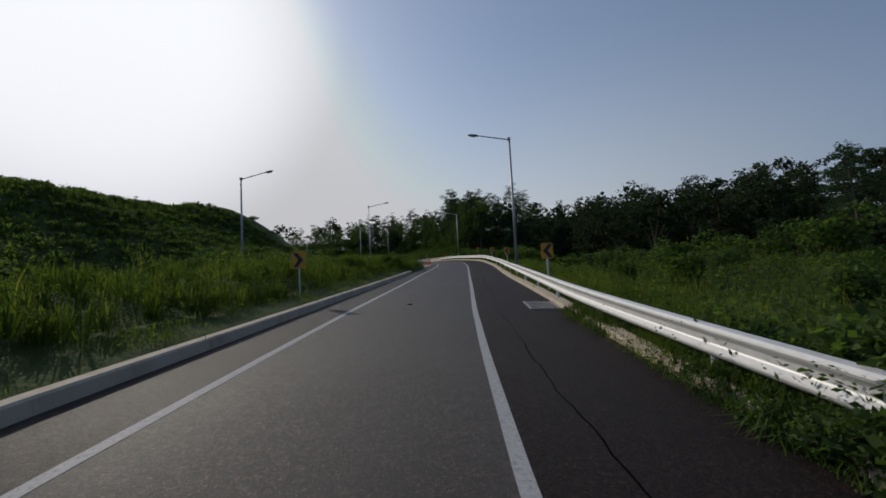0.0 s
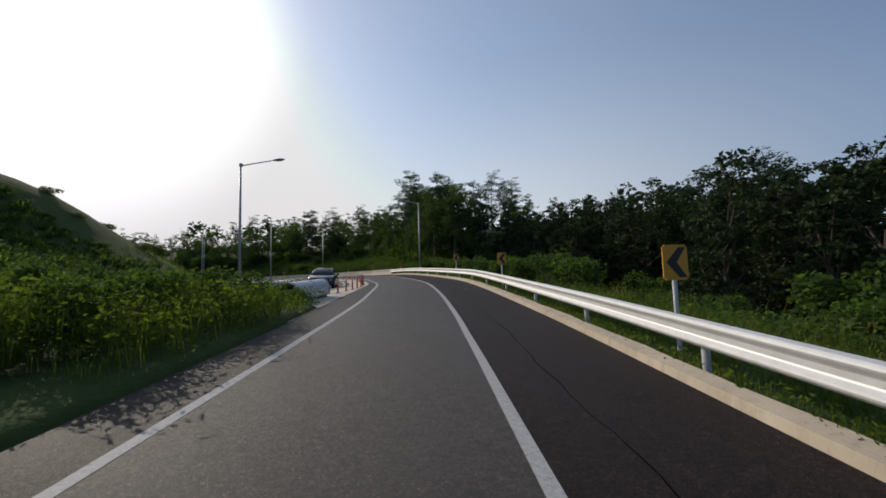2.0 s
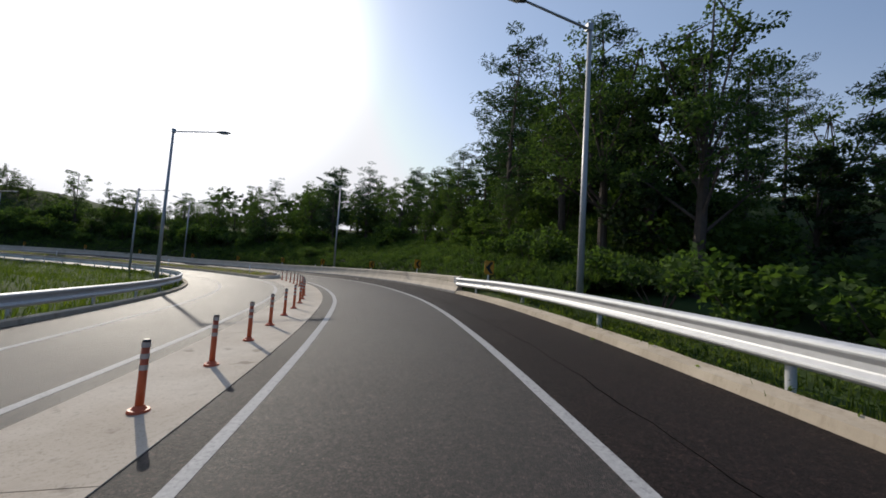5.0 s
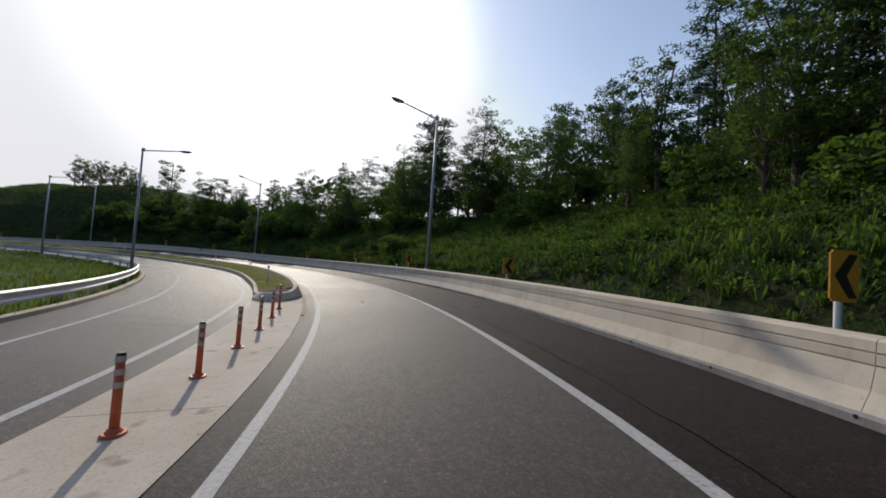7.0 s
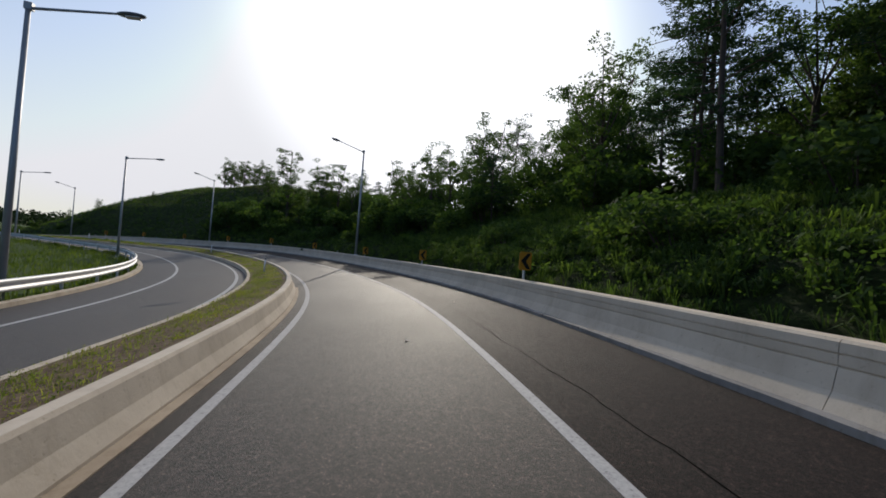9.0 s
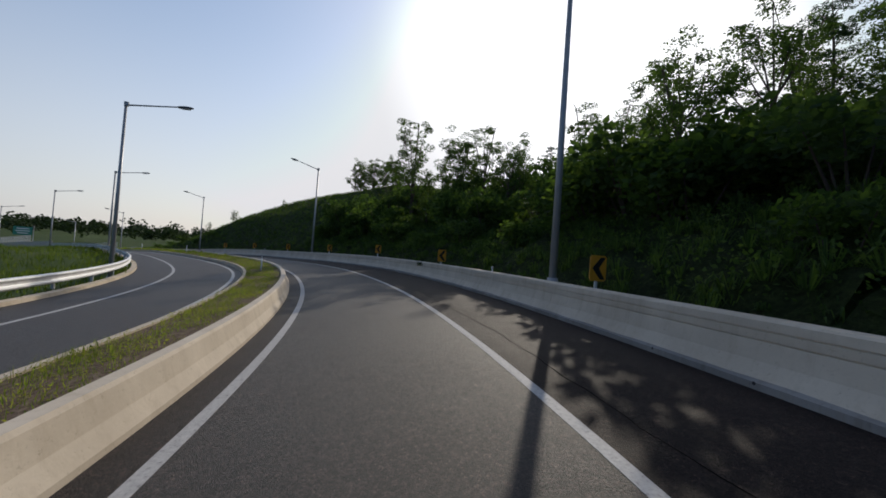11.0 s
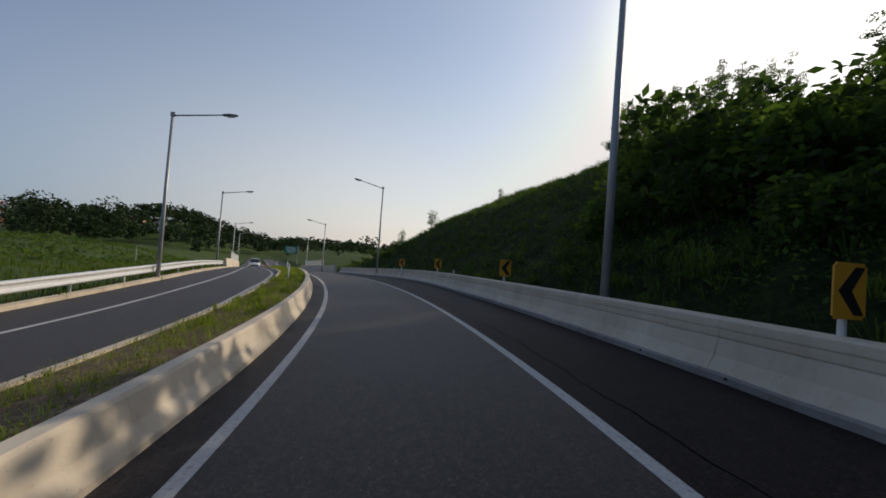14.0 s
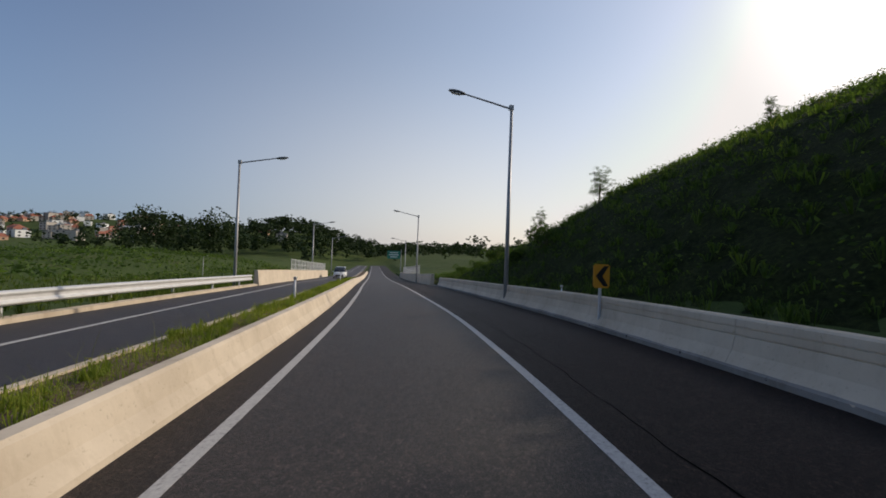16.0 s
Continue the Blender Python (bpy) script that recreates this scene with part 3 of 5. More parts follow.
bm.free()
for s in np.arange(84.18, 226, 1.58):
    q = at_road(s, table(RIGHT_EDGE, s) - 0.02, 0.07)
    add("hole_shade_plug", hole, M_BLACK, wall_r).matrix_basis = pose(*q, 0, 0, heading(s))
isl = sweep("barrier_wall_median", np.arange(104.2, 300.1, 0.75), [(off(LEFT_EDGE, 0.02), -0.1), (off(LEFT_EDGE, 0.0), 0.06), (off(LEFT_EDGE, -0.1), 0.22), (off(LEFT_EDGE, -0.17), 0.45),
            (off(LEFT_EDGE, -0.2), 0.49), (off(LEFT_EDGE, -0.36), 0.49), (off(LEFT_EDGE, -0.38), 0.46), (off(LEFT_EDGE, -0.38), -0.1)], M_CONC)
tagged(isl, "low sunlit concrete median barrier", "barrier", kind="structure")
foot = sweep("barrier_foot", np.arange(99.0, 128.1, 1.0), [(off(LEFT_EDGE, 0.13), -0.05), (off(LEFT_EDGE, 0.12), 0.012), (off(LEFT_EDGE, 0.0), 0.03), (off(LEFT_EDGE, 0.0), -0.05)], M_RUST)
tagged(foot, "rusty sand-coloured mortar strip at the barrier foot", "mortar strip", kind="structure")
for s0, s1 in ((104.95, 105.4), (108.0, 108.3), (111.2, 111.4)):
    tagged(sweep("paint_mark", np.linspace(s0, s1, 3), [(off(LEFT_EDGE, 0.105), 0.01), (off(LEFT_EDGE, 0.1), 0.022), (off(LEFT_EDGE, 0.03), 0.033), (off(LEFT_EDGE, 0.03), 0.01)], M_PAINT), "flaking white paint on the mortar strip", "road marking", "paint marks", "structure")
strip = sweep("median_soil", np.arange(104.2, 300.1, 1.0), [(off(LEFT_EDGE, -0.36), 0.42), (lambda s: 0.5 * (table(LEFT_EDGE, s) + table(ISLAND_LEFT, s)), 0.34), (off(ISLAND_LEFT, 0.15), 0.2), (off(ISLAND_LEFT, 0.15), -0.15), (off(LEFT_EDGE, -0.36), -0.15)], M_SOIL)
tagged(strip, "dry soil strip with weeds behind the barrier", "planting strip", kind="structure")
kerb_m = sweep("kerb_median", np.arange(104.2, 300.1, 1.0), [(off(ISLAND_LEFT, 0.17), -0.1), (off(ISLAND_LEFT, 0.17), 0.24), (off(ISLAND_LEFT, 0.03), 0.24), (off(ISLAND_LEFT, 0.0), -0.1)], M_KERB)
tagged(kerb_m, "narrow concrete kerb edging the weeds", "kerb", kind="structure")
# the median's rounded nose, with bare soil inside
na = np.linspace(0, math.pi, 19)
ns, nu = 104.2 - 1.5 * np.sin(na), -3.1 + 0.9 * np.cos(na)
nh = 0.48 - 0.17 * smooth01(na / 0.9) - 0.07 * smooth01((na - 2) / 1.1)
inner_s, inner_u = 104.2 - 1.15 * np.sin(na), -3.1 + 0.56 * np.cos(na)
nose_v = np.concatenate([at_road(ns, nu, -0.1), at_road(ns * 1.0, nu, 0.1), at_road(104.2 + (ns - 104.2) * 0.88, -3.1 + (nu + 3.1) * 0.81, nh), at_road(inner_s, inner_u, nh), at_road(inner_s, inner_u, -0.1)])
nose_f = [(k * 19 + i, k * 19 + i + 1, (k + 1) * 19 + i + 1, (k + 1) * 19 + i) for k in range(4) for i in range(18)]
tagged(add("median_nose", mesh_of("median_nose", nose_v, nose_f), M_CONC), "rounded concrete nose of the median strip", "barrier", kind="structure")
rings = np.linspace(0, 1, 6)
soil_v = np.concatenate([at_road(104.3 + (inner_s - 104.3) * k, -3.1 + (inner_u + 3.1) * k, 0.39 - 0.11 * k * k + 0.025 * np.sin(na * 9 + k * 7) + 0.02 * np.sin(na * 23 + k * 13) - 0.08 * smooth01(na / math.pi) * k) for k in rings])
soil_f = [(k * 19 + i, k * 19 + i + 1, (k + 1) * 19 + i + 1, (k + 1) * 19 + i) for k in range(5) for i in range(18)]
tagged(add("nose_soil", mesh_of("nose_soil", soil_v, soil_f, True), M_SOIL), "bare brown soil inside the median nose", "soil", kind="structure")
kerb_ll = sweep("kerb_far_left", np.arange(44, 219.1, 1.0), [(off(RAMP_EDGE), -0.1), (off(RAMP_EDGE, -0.03), 0.13), (off(RAMP_EDGE, -0.3), 0.15), (off(RAMP_EDGE, -0.36), -0.1)], M_KERB)
tagged(kerb_ll, "sandy concrete kerb under the guardrail", "kerb", kind="structure")


# ---- guardrails ----
def guardrail(stations, rows, side, label):
    s0, s1 = stations
    root = new("guardrail")
    tagged(root, label, "guardrail", "guardrails")
    q = [(0.0, 0.37), (0.055, 0.395), (0.08, 0.42), (0.085, 0.445), (0.08, 0.47), (0.03, 0.515), (0.018, 0.535), (0.018, 0.605), (0.03, 0.625), (0.08, 0.67), (0.085, 0.695), (0.08, 0.72), (0.055, 0.745), (0.0, 0.77)]
    front = [(off(rows, -side * a), h) for a, h in q]
    rear = [(off(rows, -side * (a - 0.012)), h) for a, h in reversed(q)]
    sweep("beam", np.linspace(s0, s1, int(s1 - s0) + 1), front + rear, M_RAIL, root, "corrugated galvanised steel beam", smooth=False)
    bm = bmesh.new()
    tube_bm(bm, (0, 0, -0.4), (0, 0, 0.68), 0.057, 0.057, 14)
    tube_bm(bm, (0, 0, 0.68), (0, 0, 0.695), 0.062, 0.04, 14)
    me = bpy.data.meshes.new("post")
    bm.to_mesh(me)
    bm.free()
    for s in np.arange(s0 + 1.0, s1 - 0.3, 4.0):
        p = at_road(s, table(rows, s) + side * 0.1)
        add("post", me, M_RAIL, root).location = p
    return root


RAIL_R = [(-30, 4.4), (11, 4.4), (25, 4.6), (75, 4.52), (79, 4.46), (82, 4.27), (83, 4.21), (86, 4.2)]
RAIL_L = [(k, v - 0.45) for k, v in RAMP_EDGE]
rail_right = guardrail((-28, W0 + 0.1), RAIL_R, 1, "galvanised steel guardrail along the sandy kerb")
PLATE = [(off(RIGHT_EDGE, 0.19), 0.44), (off(RIGHT_EDGE, 0.195), 0.8), (off(RIGHT_EDGE, 0.21), 0.8), (off(RIGHT_EDGE, 0.205), 0.44)]
sweep("end_plate", np.linspace(82.75, 83.5, 4), PLATE, M_RAIL, rail_right, "flat steel plate bolted to the barrier")
bm = bmesh.new()
tube_bm(bm, (0, 0, 0), (-0.05, 0, 0), 0.03, 0.026, 6)
bolt = bpy.data.meshes.new("bolt")
bm.to_mesh(bolt)
bm.free()
for s, h in ((83.38, 0.54), (83.38, 0.65), (83.38, 0.76), (83.2, 0.65), (83.04, 0.65)):
    add("bolt", bolt, M_LAMPHEAD, rail_right).matrix_basis = pose(*at_road(s, table(RIGHT_EDGE, s) + 0.19, h), 0, 0, heading(s))
guardrail((52, 219), RAIL_L, -1, "galvanised steel guardrail beyond the oncoming road")


# ---- street lamps ----
def street_lamp(height):
    root = new("street_lamp")
    bm = bmesh.new()
    tube_bm(bm, (0, 0, -1.0), (0, 0, height), 0.115, 0.065, 16, True)
    tube_bm(bm, (0, 0, -1.0), (0, 0, 0.35), 0.15, 0.15, 16, True)
    part("pole", bm, M_POLE, root, smooth=True)
    bm = bmesh.new()
    tube_bm(bm, (0, 0, height - 0.12), (-2.3, 0, height + 0.36), 0.045, 0.035, 10)
    box_bm(bm, (0.2, 0.16, 0.22), (-0.02, 0, height - 0.06))
    part("arm", bm, M_POLE, root)
    bm = bmesh.new()
    bmesh.ops.create_uvsphere(bm, u_segments=16, v_segments=10, radius=1.0, matrix=Matrix.Translation((-2.6, 0, height + 0.4)) @ Matrix.Rotation(radians(8), 4, "Y") @ Matrix.Diagonal((0.42, 0.16, 0.085, 1)))
    head = part("lamp_head", bm, M_LAMPHEAD, root, "dark oval lamp housing", True)
    bm = bmesh.new()
    box_bm(bm, (0.4, 0.2, 0.03), (-2.65, 0, height + 0.33), Matrix.Rotation(radians(8), 4, "Y"))
    part("lens", bm, M_WHITE, head)
    return root


lamp = None
# s, u, height of the top, on which side
LAMPS = [(28, 5.1, 11.15, 1), (75.5, 5.7, 13.0, 1), (109.1, 5.2, 14.25, 1), (143.7, 5.1, 14.35, 1), (176.4, 5.0, 14.15, 1), (207, 5.2, 12.55, 1), (235.5, 4.2, 10.1, 1), (268, 5.4, 8.1, 1), (32.5, -18.2, 10.9, -1), (57, -11.3, 11.8, -1), (93.5, -10.6, 12.5, -1), (125.6, -10.6, 12.25, -1), (161, -10.45, 12.5, -1), (192, -9.75, 12.2, -1), (217, -9.7, 11.2, -1), (249, -9.7, 9.4, -1), (275, -9.7, 8.3, -1)]
lamp = street_lamp(9.6)
tagged(lamp, "tall grey steel street lamp with single arm", "street lamp", "street lamps")
for i, (s, u, top, side) in enumerate(LAMPS):
    p = at_road(s, u)
    m = pose(p[0], p[1], top - 9.6, 0, 0, heading(s) + (0 if side > 0 else 180))
    if i == 0:
        lamp.matrix_basis = m
    else:
        copy_thing(lamp, m)

low_lamp = copy_thing(lamp, pose(-133.0, 72.2, 4.14 - 0.46 * 9.6, 0, 0, 250) @ Matrix.Scale(0.46, 4))
tagged(low_lamp, "short steel lamp standing below the guardrail", "street lamp")

# ---- chevron signs ----
def chevron_sign():
    root = new("chevron_sign")
    bm = bmesh.new()
    tube_bm(bm, (0, 0.05, -1.2), (0, 0.05, 0.55), 0.04, 0.04, 12)
    part("post", bm, M_RAIL, root)
    bm = bmesh.new()
    box_bm(bm, (0.46, 0.02, 0.61), (0, 0, 0.3))
    bmesh.ops.bevel(bm, geom=[e for e in bm.edges if abs(e.verts[0].co.x - e.verts[1].co.x) < 1e-6 and abs(e.verts[0].co.z - e.verts[1].co.z) < 1e-6], offset=0.035, segments=3, affect="EDGES")
    part("panel", bm, M_SIGN, root, "yellow sign panel")
    pts = [(0.06, 0.56), (0.2, 0.56), (0.0 + 0.02, 0.3), (0.2, 0.04), (0.06, 0.04), (-0.17, 0.3)]
    bm = bmesh.new()
    f = bm.faces.new([bm.verts.new((x, -0.0145, z)) for x, z in pts])
    r = bmesh.ops.extrude_face_region(bm, geom=[f])
    for g in r["geom"]:
        if isinstance(g, bmesh.types.BMVert):
            g.co.y += 0.003
    bmesh.ops.recalc_face_normals(bm, faces=bm.faces)
    part("chevron", bm, M_BLACK, root, "black chevron pointing left")
    return root


CHEVRONS = [(15.2, 4.7, 2.55), (34, 5.0, 3.5), (46.5, 4.9, 4.3), (60, 5.2, 5.2), (80.8, 4.9, 5.55), (91.1, 4.9, 5.78), (100.5, 5.0, 5.7), (111.8, 5.2, 5.8), (121.5, 5.1, 5.8), (132, 5.2, 5.75), (142, 5.2, 5.75), (152.5, 4.95, 5.88), (162.3, 4.8, 6.12), (171.7, 4.65, 6.0), (181.5, 4.65, 5.86), (190.8, 4.95, 5.7), (199.3, 5.15, 5.47)]
sign = chevron_sign()
tagged(sign, "yellow chevron sign on a thin steel post", "traffic sign", "chevron signs")
for i, (s, u, top) in enumerate(CHEVRONS):
    p = at_road(s, u)
    m = pose(p[0], p[1], top - 0.6, 0, 0, heading(s) + 4)
    if i == 0:
        sign.matrix_basis = m
    else:
        copy_thing(sign, m)


# ---- flexible posts on the slab ----
def lane_post():
    root = new("lane_post")
    bm = bmesh.new()
    tube_bm(bm, (0, 0, 0.05), (0, 0, 0.74), 0.042, 0.038, 14)
    part("tube", bm, M_ORANGE, root, smooth=True)
    bm = bmesh.new()
    tube_bm(bm, (0, 0, 0.0), (0, 0, 0.03), 0.11, 0.1, 16)
    tube_bm(bm, (0, 0, 0.03), (0, 0, 0.07), 0.075, 0.045, 16)
    part("foot", bm, M_ORANGE, root)
    for z in (0.44, 0.56, 0.68):
        bm = bmesh.new()
        tube_bm(bm, (0, 0, z), (0, 0, z + 0.055), 0.0435, 0.043, 14, False)
        part("reflective_band", bm, M_BAND, root, "pale reflective band", True)
    bm = bmesh.new()
    tube_bm(bm, (0, 0, 0.74), (0, 0, 0.765), 0.042, 0.03, 14)
    part("cap", bm, M_BLACK, root)
    return root


lp = lane_post()
tagged(lp, "orange flexible post with pale reflective bands", "lane post", "lane posts on the slab")
for i, s in enumerate([47.5, 48.9, 50.3, 51.7] + list(np.interp(np.arange(27), (0, 12, 16, 18, 26), (53.1, 74.9, 82.0, 85.95, 100.55)))):
    u = float(table([(47.5, -3.38), (49, -3.14), (51, -2.9), (53, -2.72), (68, -2.78), (75, -2.88), (80, -2.82), (86, -2.87), (92, -2.84), (101, -2.84)], s))
    p = at_road(s, u, 0.012)
    m = pose(*p, 0, 0, 17 * i)
    if i == 0:
        lp.matrix_basis = m
    else:
        copy_thing(lp, m)

# ---- vegetation ----
rng = np.random.RandomState(11)


def leaf_quads(centres, size, aspect=0.55, up=0.0, seed=0):
    """Small leaf faces of random turn about the given places."""
    r = np.random.RandomState(seed)
    n = len(centres)
    a = r.normal(size=(n, 3))
    a[:, 2] = a[:, 2] * (1 - up) + up * np.abs(a[:, 2])
    a /= np.linalg.norm(a, axis=1, keepdims=True)
    b = np.cross(a, r.normal(size=(n, 3)))
    b /= np.linalg.norm(b, axis=1, keepdims=True) + 1e-9
    s = (np.broadcast_to(size, n) * r.uniform(0.6, 1.3, n))[:, None]
    v = np.stack([centres - a * s, centres + b * s * aspect - a * s * 0.1, centres + a * s, centres - b * s * aspect - a * s * 0.1], 1).reshape(-1, 3)
    return v, np.arange(4 * n).reshape(n, 4)


def leaf_mesh(name, centres, size, material, aspect=0.55, up=0.0, seed=0):
    v, f = leaf_quads(np.asarray(centres, float), size, aspect, up, seed)
    me = mesh_of(name, v, f)
    me.materials.append(material)
    return me


def clump_points(r, centre, radius, n, flat=1.0):
    d = r.normal(size=(n, 3))
    d /= np.linalg.norm(d, axis=1, keepdims=True)
    d *= (radius * r.uniform(0.35, 1.0, n) ** 0.6)[:, None]
    d[:, 2] *= flat
    return centre + d


def broad_tree(seed, height, spread, clumps, leaves, leaf, bare=0, material=M_LEAF, low=0.16):
    """A forked trunk whose limbs branch into twigs, each with a small clump of leaves."""
    r = np.random.RandomState(seed)
    root = new("broadleaf_tree")
    bm = bmesh.new()
    lean = Vector((r.uniform(-0.5, 0.5), r.uniform(-0.5, 0.5), 0))
    fork = Vector((0, 0, height * 0.4)) + lean * 0.5
    tube_bm(bm, (0, 0, -0.6), fork, height * 0.02, height * 0.013, 9, False)
    boughs = []
    for i in range(max(7, clumps // 7)):
        ang, hgt = 2.4 * i + r.uniform(-0.5, 0.5), low + (0.9 - low) * (i + r.uniform(0, 1)) / max(7, clumps // 7)
        wide = spread * math.sqrt(max(0.06, 1 - ((hgt - 0.48) / 0.52) ** 2)) * r.uniform(0.3, 0.82)
        end = Vector((math.cos(ang) * wide + lean.x * hgt, math.sin(ang) * wide + lean.y * hgt, hgt * height))
        start = fork * min(1.0, max(0.35, hgt * 1.6 * r.uniform(0.7, 1.0)))
        tube_bm(bm, start, end, height * 0.0055, height * 0.0022, 6, False)
        boughs.append((start, end))
    pts = []
    for i in range(clumps):
        start, end = boughs[i % len(boughs)]
        c = start.lerp(end, r.uniform(0.6, 1.12)) + Vector(np.clip(r.normal(0, 1, 3), -1.6, 1.6)) * spread * 0.15
        c.z = min(c.z, height * 0.96)
        rad = spread * r.uniform(0.1, 0.25)
        pts.append(clump_points(r, np.array(c), rad, int(leaves * (0.5 + rad / spread * 3)), r.uniform(0.45, 0.75)))
        if i % 3 == 0:
            tube_bm(bm, end, c, height * 0.003, height * 0.0012, 4, False)
    for i in range(bare):
        ang = r.uniform(0, 2 * math.pi)
        mid_b = Vector((math.cos(ang) * spread * 0.3, math.sin(ang) * spread * 0.3, height * r.uniform(0.85, 0.95)))
        end_b = mid_b + Vector((math.cos(ang) * r.uniform(0.3, 1.6), math.sin(ang) * r.uniform(0.3, 1.6), height * r.uniform(0.03, 0.1)))
        tube_bm(bm, fork, mid_b, height * 0.008, height * 0.005, 6, False)
        tube_bm(bm, mid_b, end_b, height * 0.005, height * 0.0012, 5, False)
        tube_bm(bm, (mid_b + end_b) / 2, end_b + Vector((r.uniform(-0.7, 0.7), r.uniform(-0.7, 0.7), -0.1)), height * 0.003, height * 0.001, 4, False)
    part("trunk", bm, M_BARK, root)
    add("crown", leaf_mesh("crown", np.concatenate(pts), leaf, material, 0.55, 0.3, seed), material, root, "dense dark green leaves")
    return root


def pine_tree(seed, height, spread, layers, needles=78, needle=0.115):
    """A long bent trunk with whorls of side limbs, which end in flat tufts of needles."""
    r = np.random.RandomState(seed)
    root = new("pine_tree")
    bm = bmesh.new()
    bend = Vector((r.uniform(-0.6, 0.6), r.uniform(-0.6, 0.6), 0))
    spine = [Vector((0, 0, -0.6)), Vector((0, 0, height * 0.35)) + bend * 0.4, Vector((0, 0, height * 0.7)) + bend * 0.6, Vector((0, 0, height * 0.98)) + bend]
    for a, b, ra, rb in zip(spine, spine[1:], (0.012, 0.009, 0.006), (0.009, 0.006, 0.002)):
        tube_bm(bm, a, b, height * ra, height * rb, 8, False)
    pts = []
    for i in range(layers):
        f = 0.3 + 0.69 * (max(0, i + r.uniform(-0.3, 0.3)) / layers) ** 0.85
        ang = 2.4 * i + r.uniform(-0.6, 0.6)
        wide = spread * (0.25 + 0.95 * (1 - f) ** 0.55) * r.uniform(0.45, 1.1)
        rise = r.uniform(-0.03, 0.06) * height * (0.4 + f)
        base = Vector((0, 0, f * height - 0.2)) + bend * f * 0.8
        tip = base + Vector((math.cos(ang) * wide, math.sin(ang) * wide, rise))
        tube_bm(bm, base, tip, 0.03, 0.009, 5, False)
        for k in (1.0, 0.72, 0.48):
            c = base.lerp(tip, k) + Vector(r.normal(0, 0.16, 3)) * spread * 0.5
            pts.append(clump_points(r, np.array(c), spread * r.uniform(0.16, 0.3) * (0.6 + 0.4 * k), int(needles * (0.4 + 0.6 * k)), 0.32))
    pts.append(clump_points(r, np.array((bend.x, bend.y, height * 0.97)), spread * 0.22, needles, 0.9))
    part("trunk", bm, M_BARK, root)
    add("crown", leaf_mesh("crown", np.concatenate(pts), needle, M_PINE, 0.22, 0.3, seed), M_PINE, root, "sparse dark needle clumps")
    return root


def bush(seed, radius, leaves, leaf, material):
    r = np.random.RandomState(seed)
    root = new("bush")
    bm = bmesh.new()
    pts = []
    for i in range(9):
        ang, far = r.uniform(0, 2 * math.pi), radius * r.uniform(0.1, 0.75)
        c = np.array([math.cos(ang) * far, math.sin(ang) * far, radius * r.uniform(0.25, 0.95)])
        pts.append(clump_points(r, c, radius * r.uniform(0.3, 0.5), leaves, 0.8))
        tube_bm(bm, (0, 0, -0.3), Vector(c), 0.03, 0.008, 5, False)
    part("stem", bm, M_BARK, root)
    add("foliage", leaf_mesh("foliage", np.concatenate(pts), leaf, material, 0.6, 0.4, seed), material, root)
    return root


def scaled(x, y, z, turn, k, kz=None):
    return pose(x, y, z, 0, 0, turn) @ Matrix.Diagonal((k, k, kz or k, 1))


class Stock:
    """Trees of one kind: the first use takes the model, later ones copies of it."""

    def __init__(self, models):
        self.models, self.used = models, set()

    def plant(self, i, x, y, z, turn, k, kz=None):
        ob = self.models[i % len(self.models)]
        m = scaled(x, y, z, turn, k, kz)
        if ob.name in self.used:
            return copy_thing(ob, m @ Matrix.Diagonal([1 / v for v in ob.scale] + [1]))
        self.used.add(ob.name)
        ob.matrix_basis = m
        return ob


BROAD = [tagged(broad_tree(s, 10.0, w, c, 78, 0.088, b), "broadleaf tree with dense dark green crown", "tree", "roadside trees")
         for s, w, c, b in ((21, 3.2, 96, 0), (22, 2.6, 86, 1), (23, 3.6, 104, 0), (24, 2.9, 90, 0))]
DEEP = [tagged(broad_tree(s, 10.0, w, 92, 48, 0.15, 0, M_SHADELEAF, 0.08), "broadleaf tree in the wood, leaves darkened for shade", "tree", "trees deep in the wood") for s, w in ((25, 3.3), (26, 2.8), (27, 3.6))]
PINES = [tagged(pine_tree(s, 10.0, w, n), "tall pine with sparse dark needle clumps", "tree", "roadside pines") for s, w, n in ((31, 2.5, 30), (32, 2.1, 25), (33, 2.9, 34))]
BUSHES = [tagged(bush(s, 1.3, 160, 0.07, m), "leafy green bush on the verge", "bush", "verge bushes") for s, m in ((41, M_VINE), (42, M_LEAF), (43, M_VINE))]
ACACIA = [tagged(broad_tree(s, 10.0, w, c, 100, 0.065, 0, M_LEAF, 0.3), "airy leafy tree with fresh green feathery crown", "tree", "feathery roadside trees") for s, w, c in ((28, 3.4, 110), (29, 2.8, 96))]
YOUNG = [tagged(broad_tree(35, 5.0, 1.9, 60, 90, 0.075, 0, M_VINE, 0.1), "young tree with bright fresh green leaves", "tree", "young trees")]
broad, deep, pines, bushes, acacia = Stock(BROAD), Stock(DEEP), Stock(PINES), Stock(BUSHES), Stock(ACACIA)
young = Stock(YOUNG)


def plant_on(stock, s, u, height, base=10.0, i=0, turn=0.0, sink=0.0):
    p = at_road(s, u)
    z = ground_z([p[0]], [p[1]])[0]
    k = height / base
    return stock.plant(i, p[0], p[1], z - sink, turn, k)


# the wood right of the first stretch
r1 = np.random.RandomState(3)
n = 0


def plant_to(stock, s, u, top, i, turn):
    """A tree whose crown ends at the height top."""
    p = at_road(s, u)
    z = ground_z([p[0]], [p[1]])[0]
    return stock.plant(i, p[0], p[1], z, turn, max(5.0, top - z) / 10.0)


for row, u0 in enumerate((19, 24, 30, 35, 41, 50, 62)):
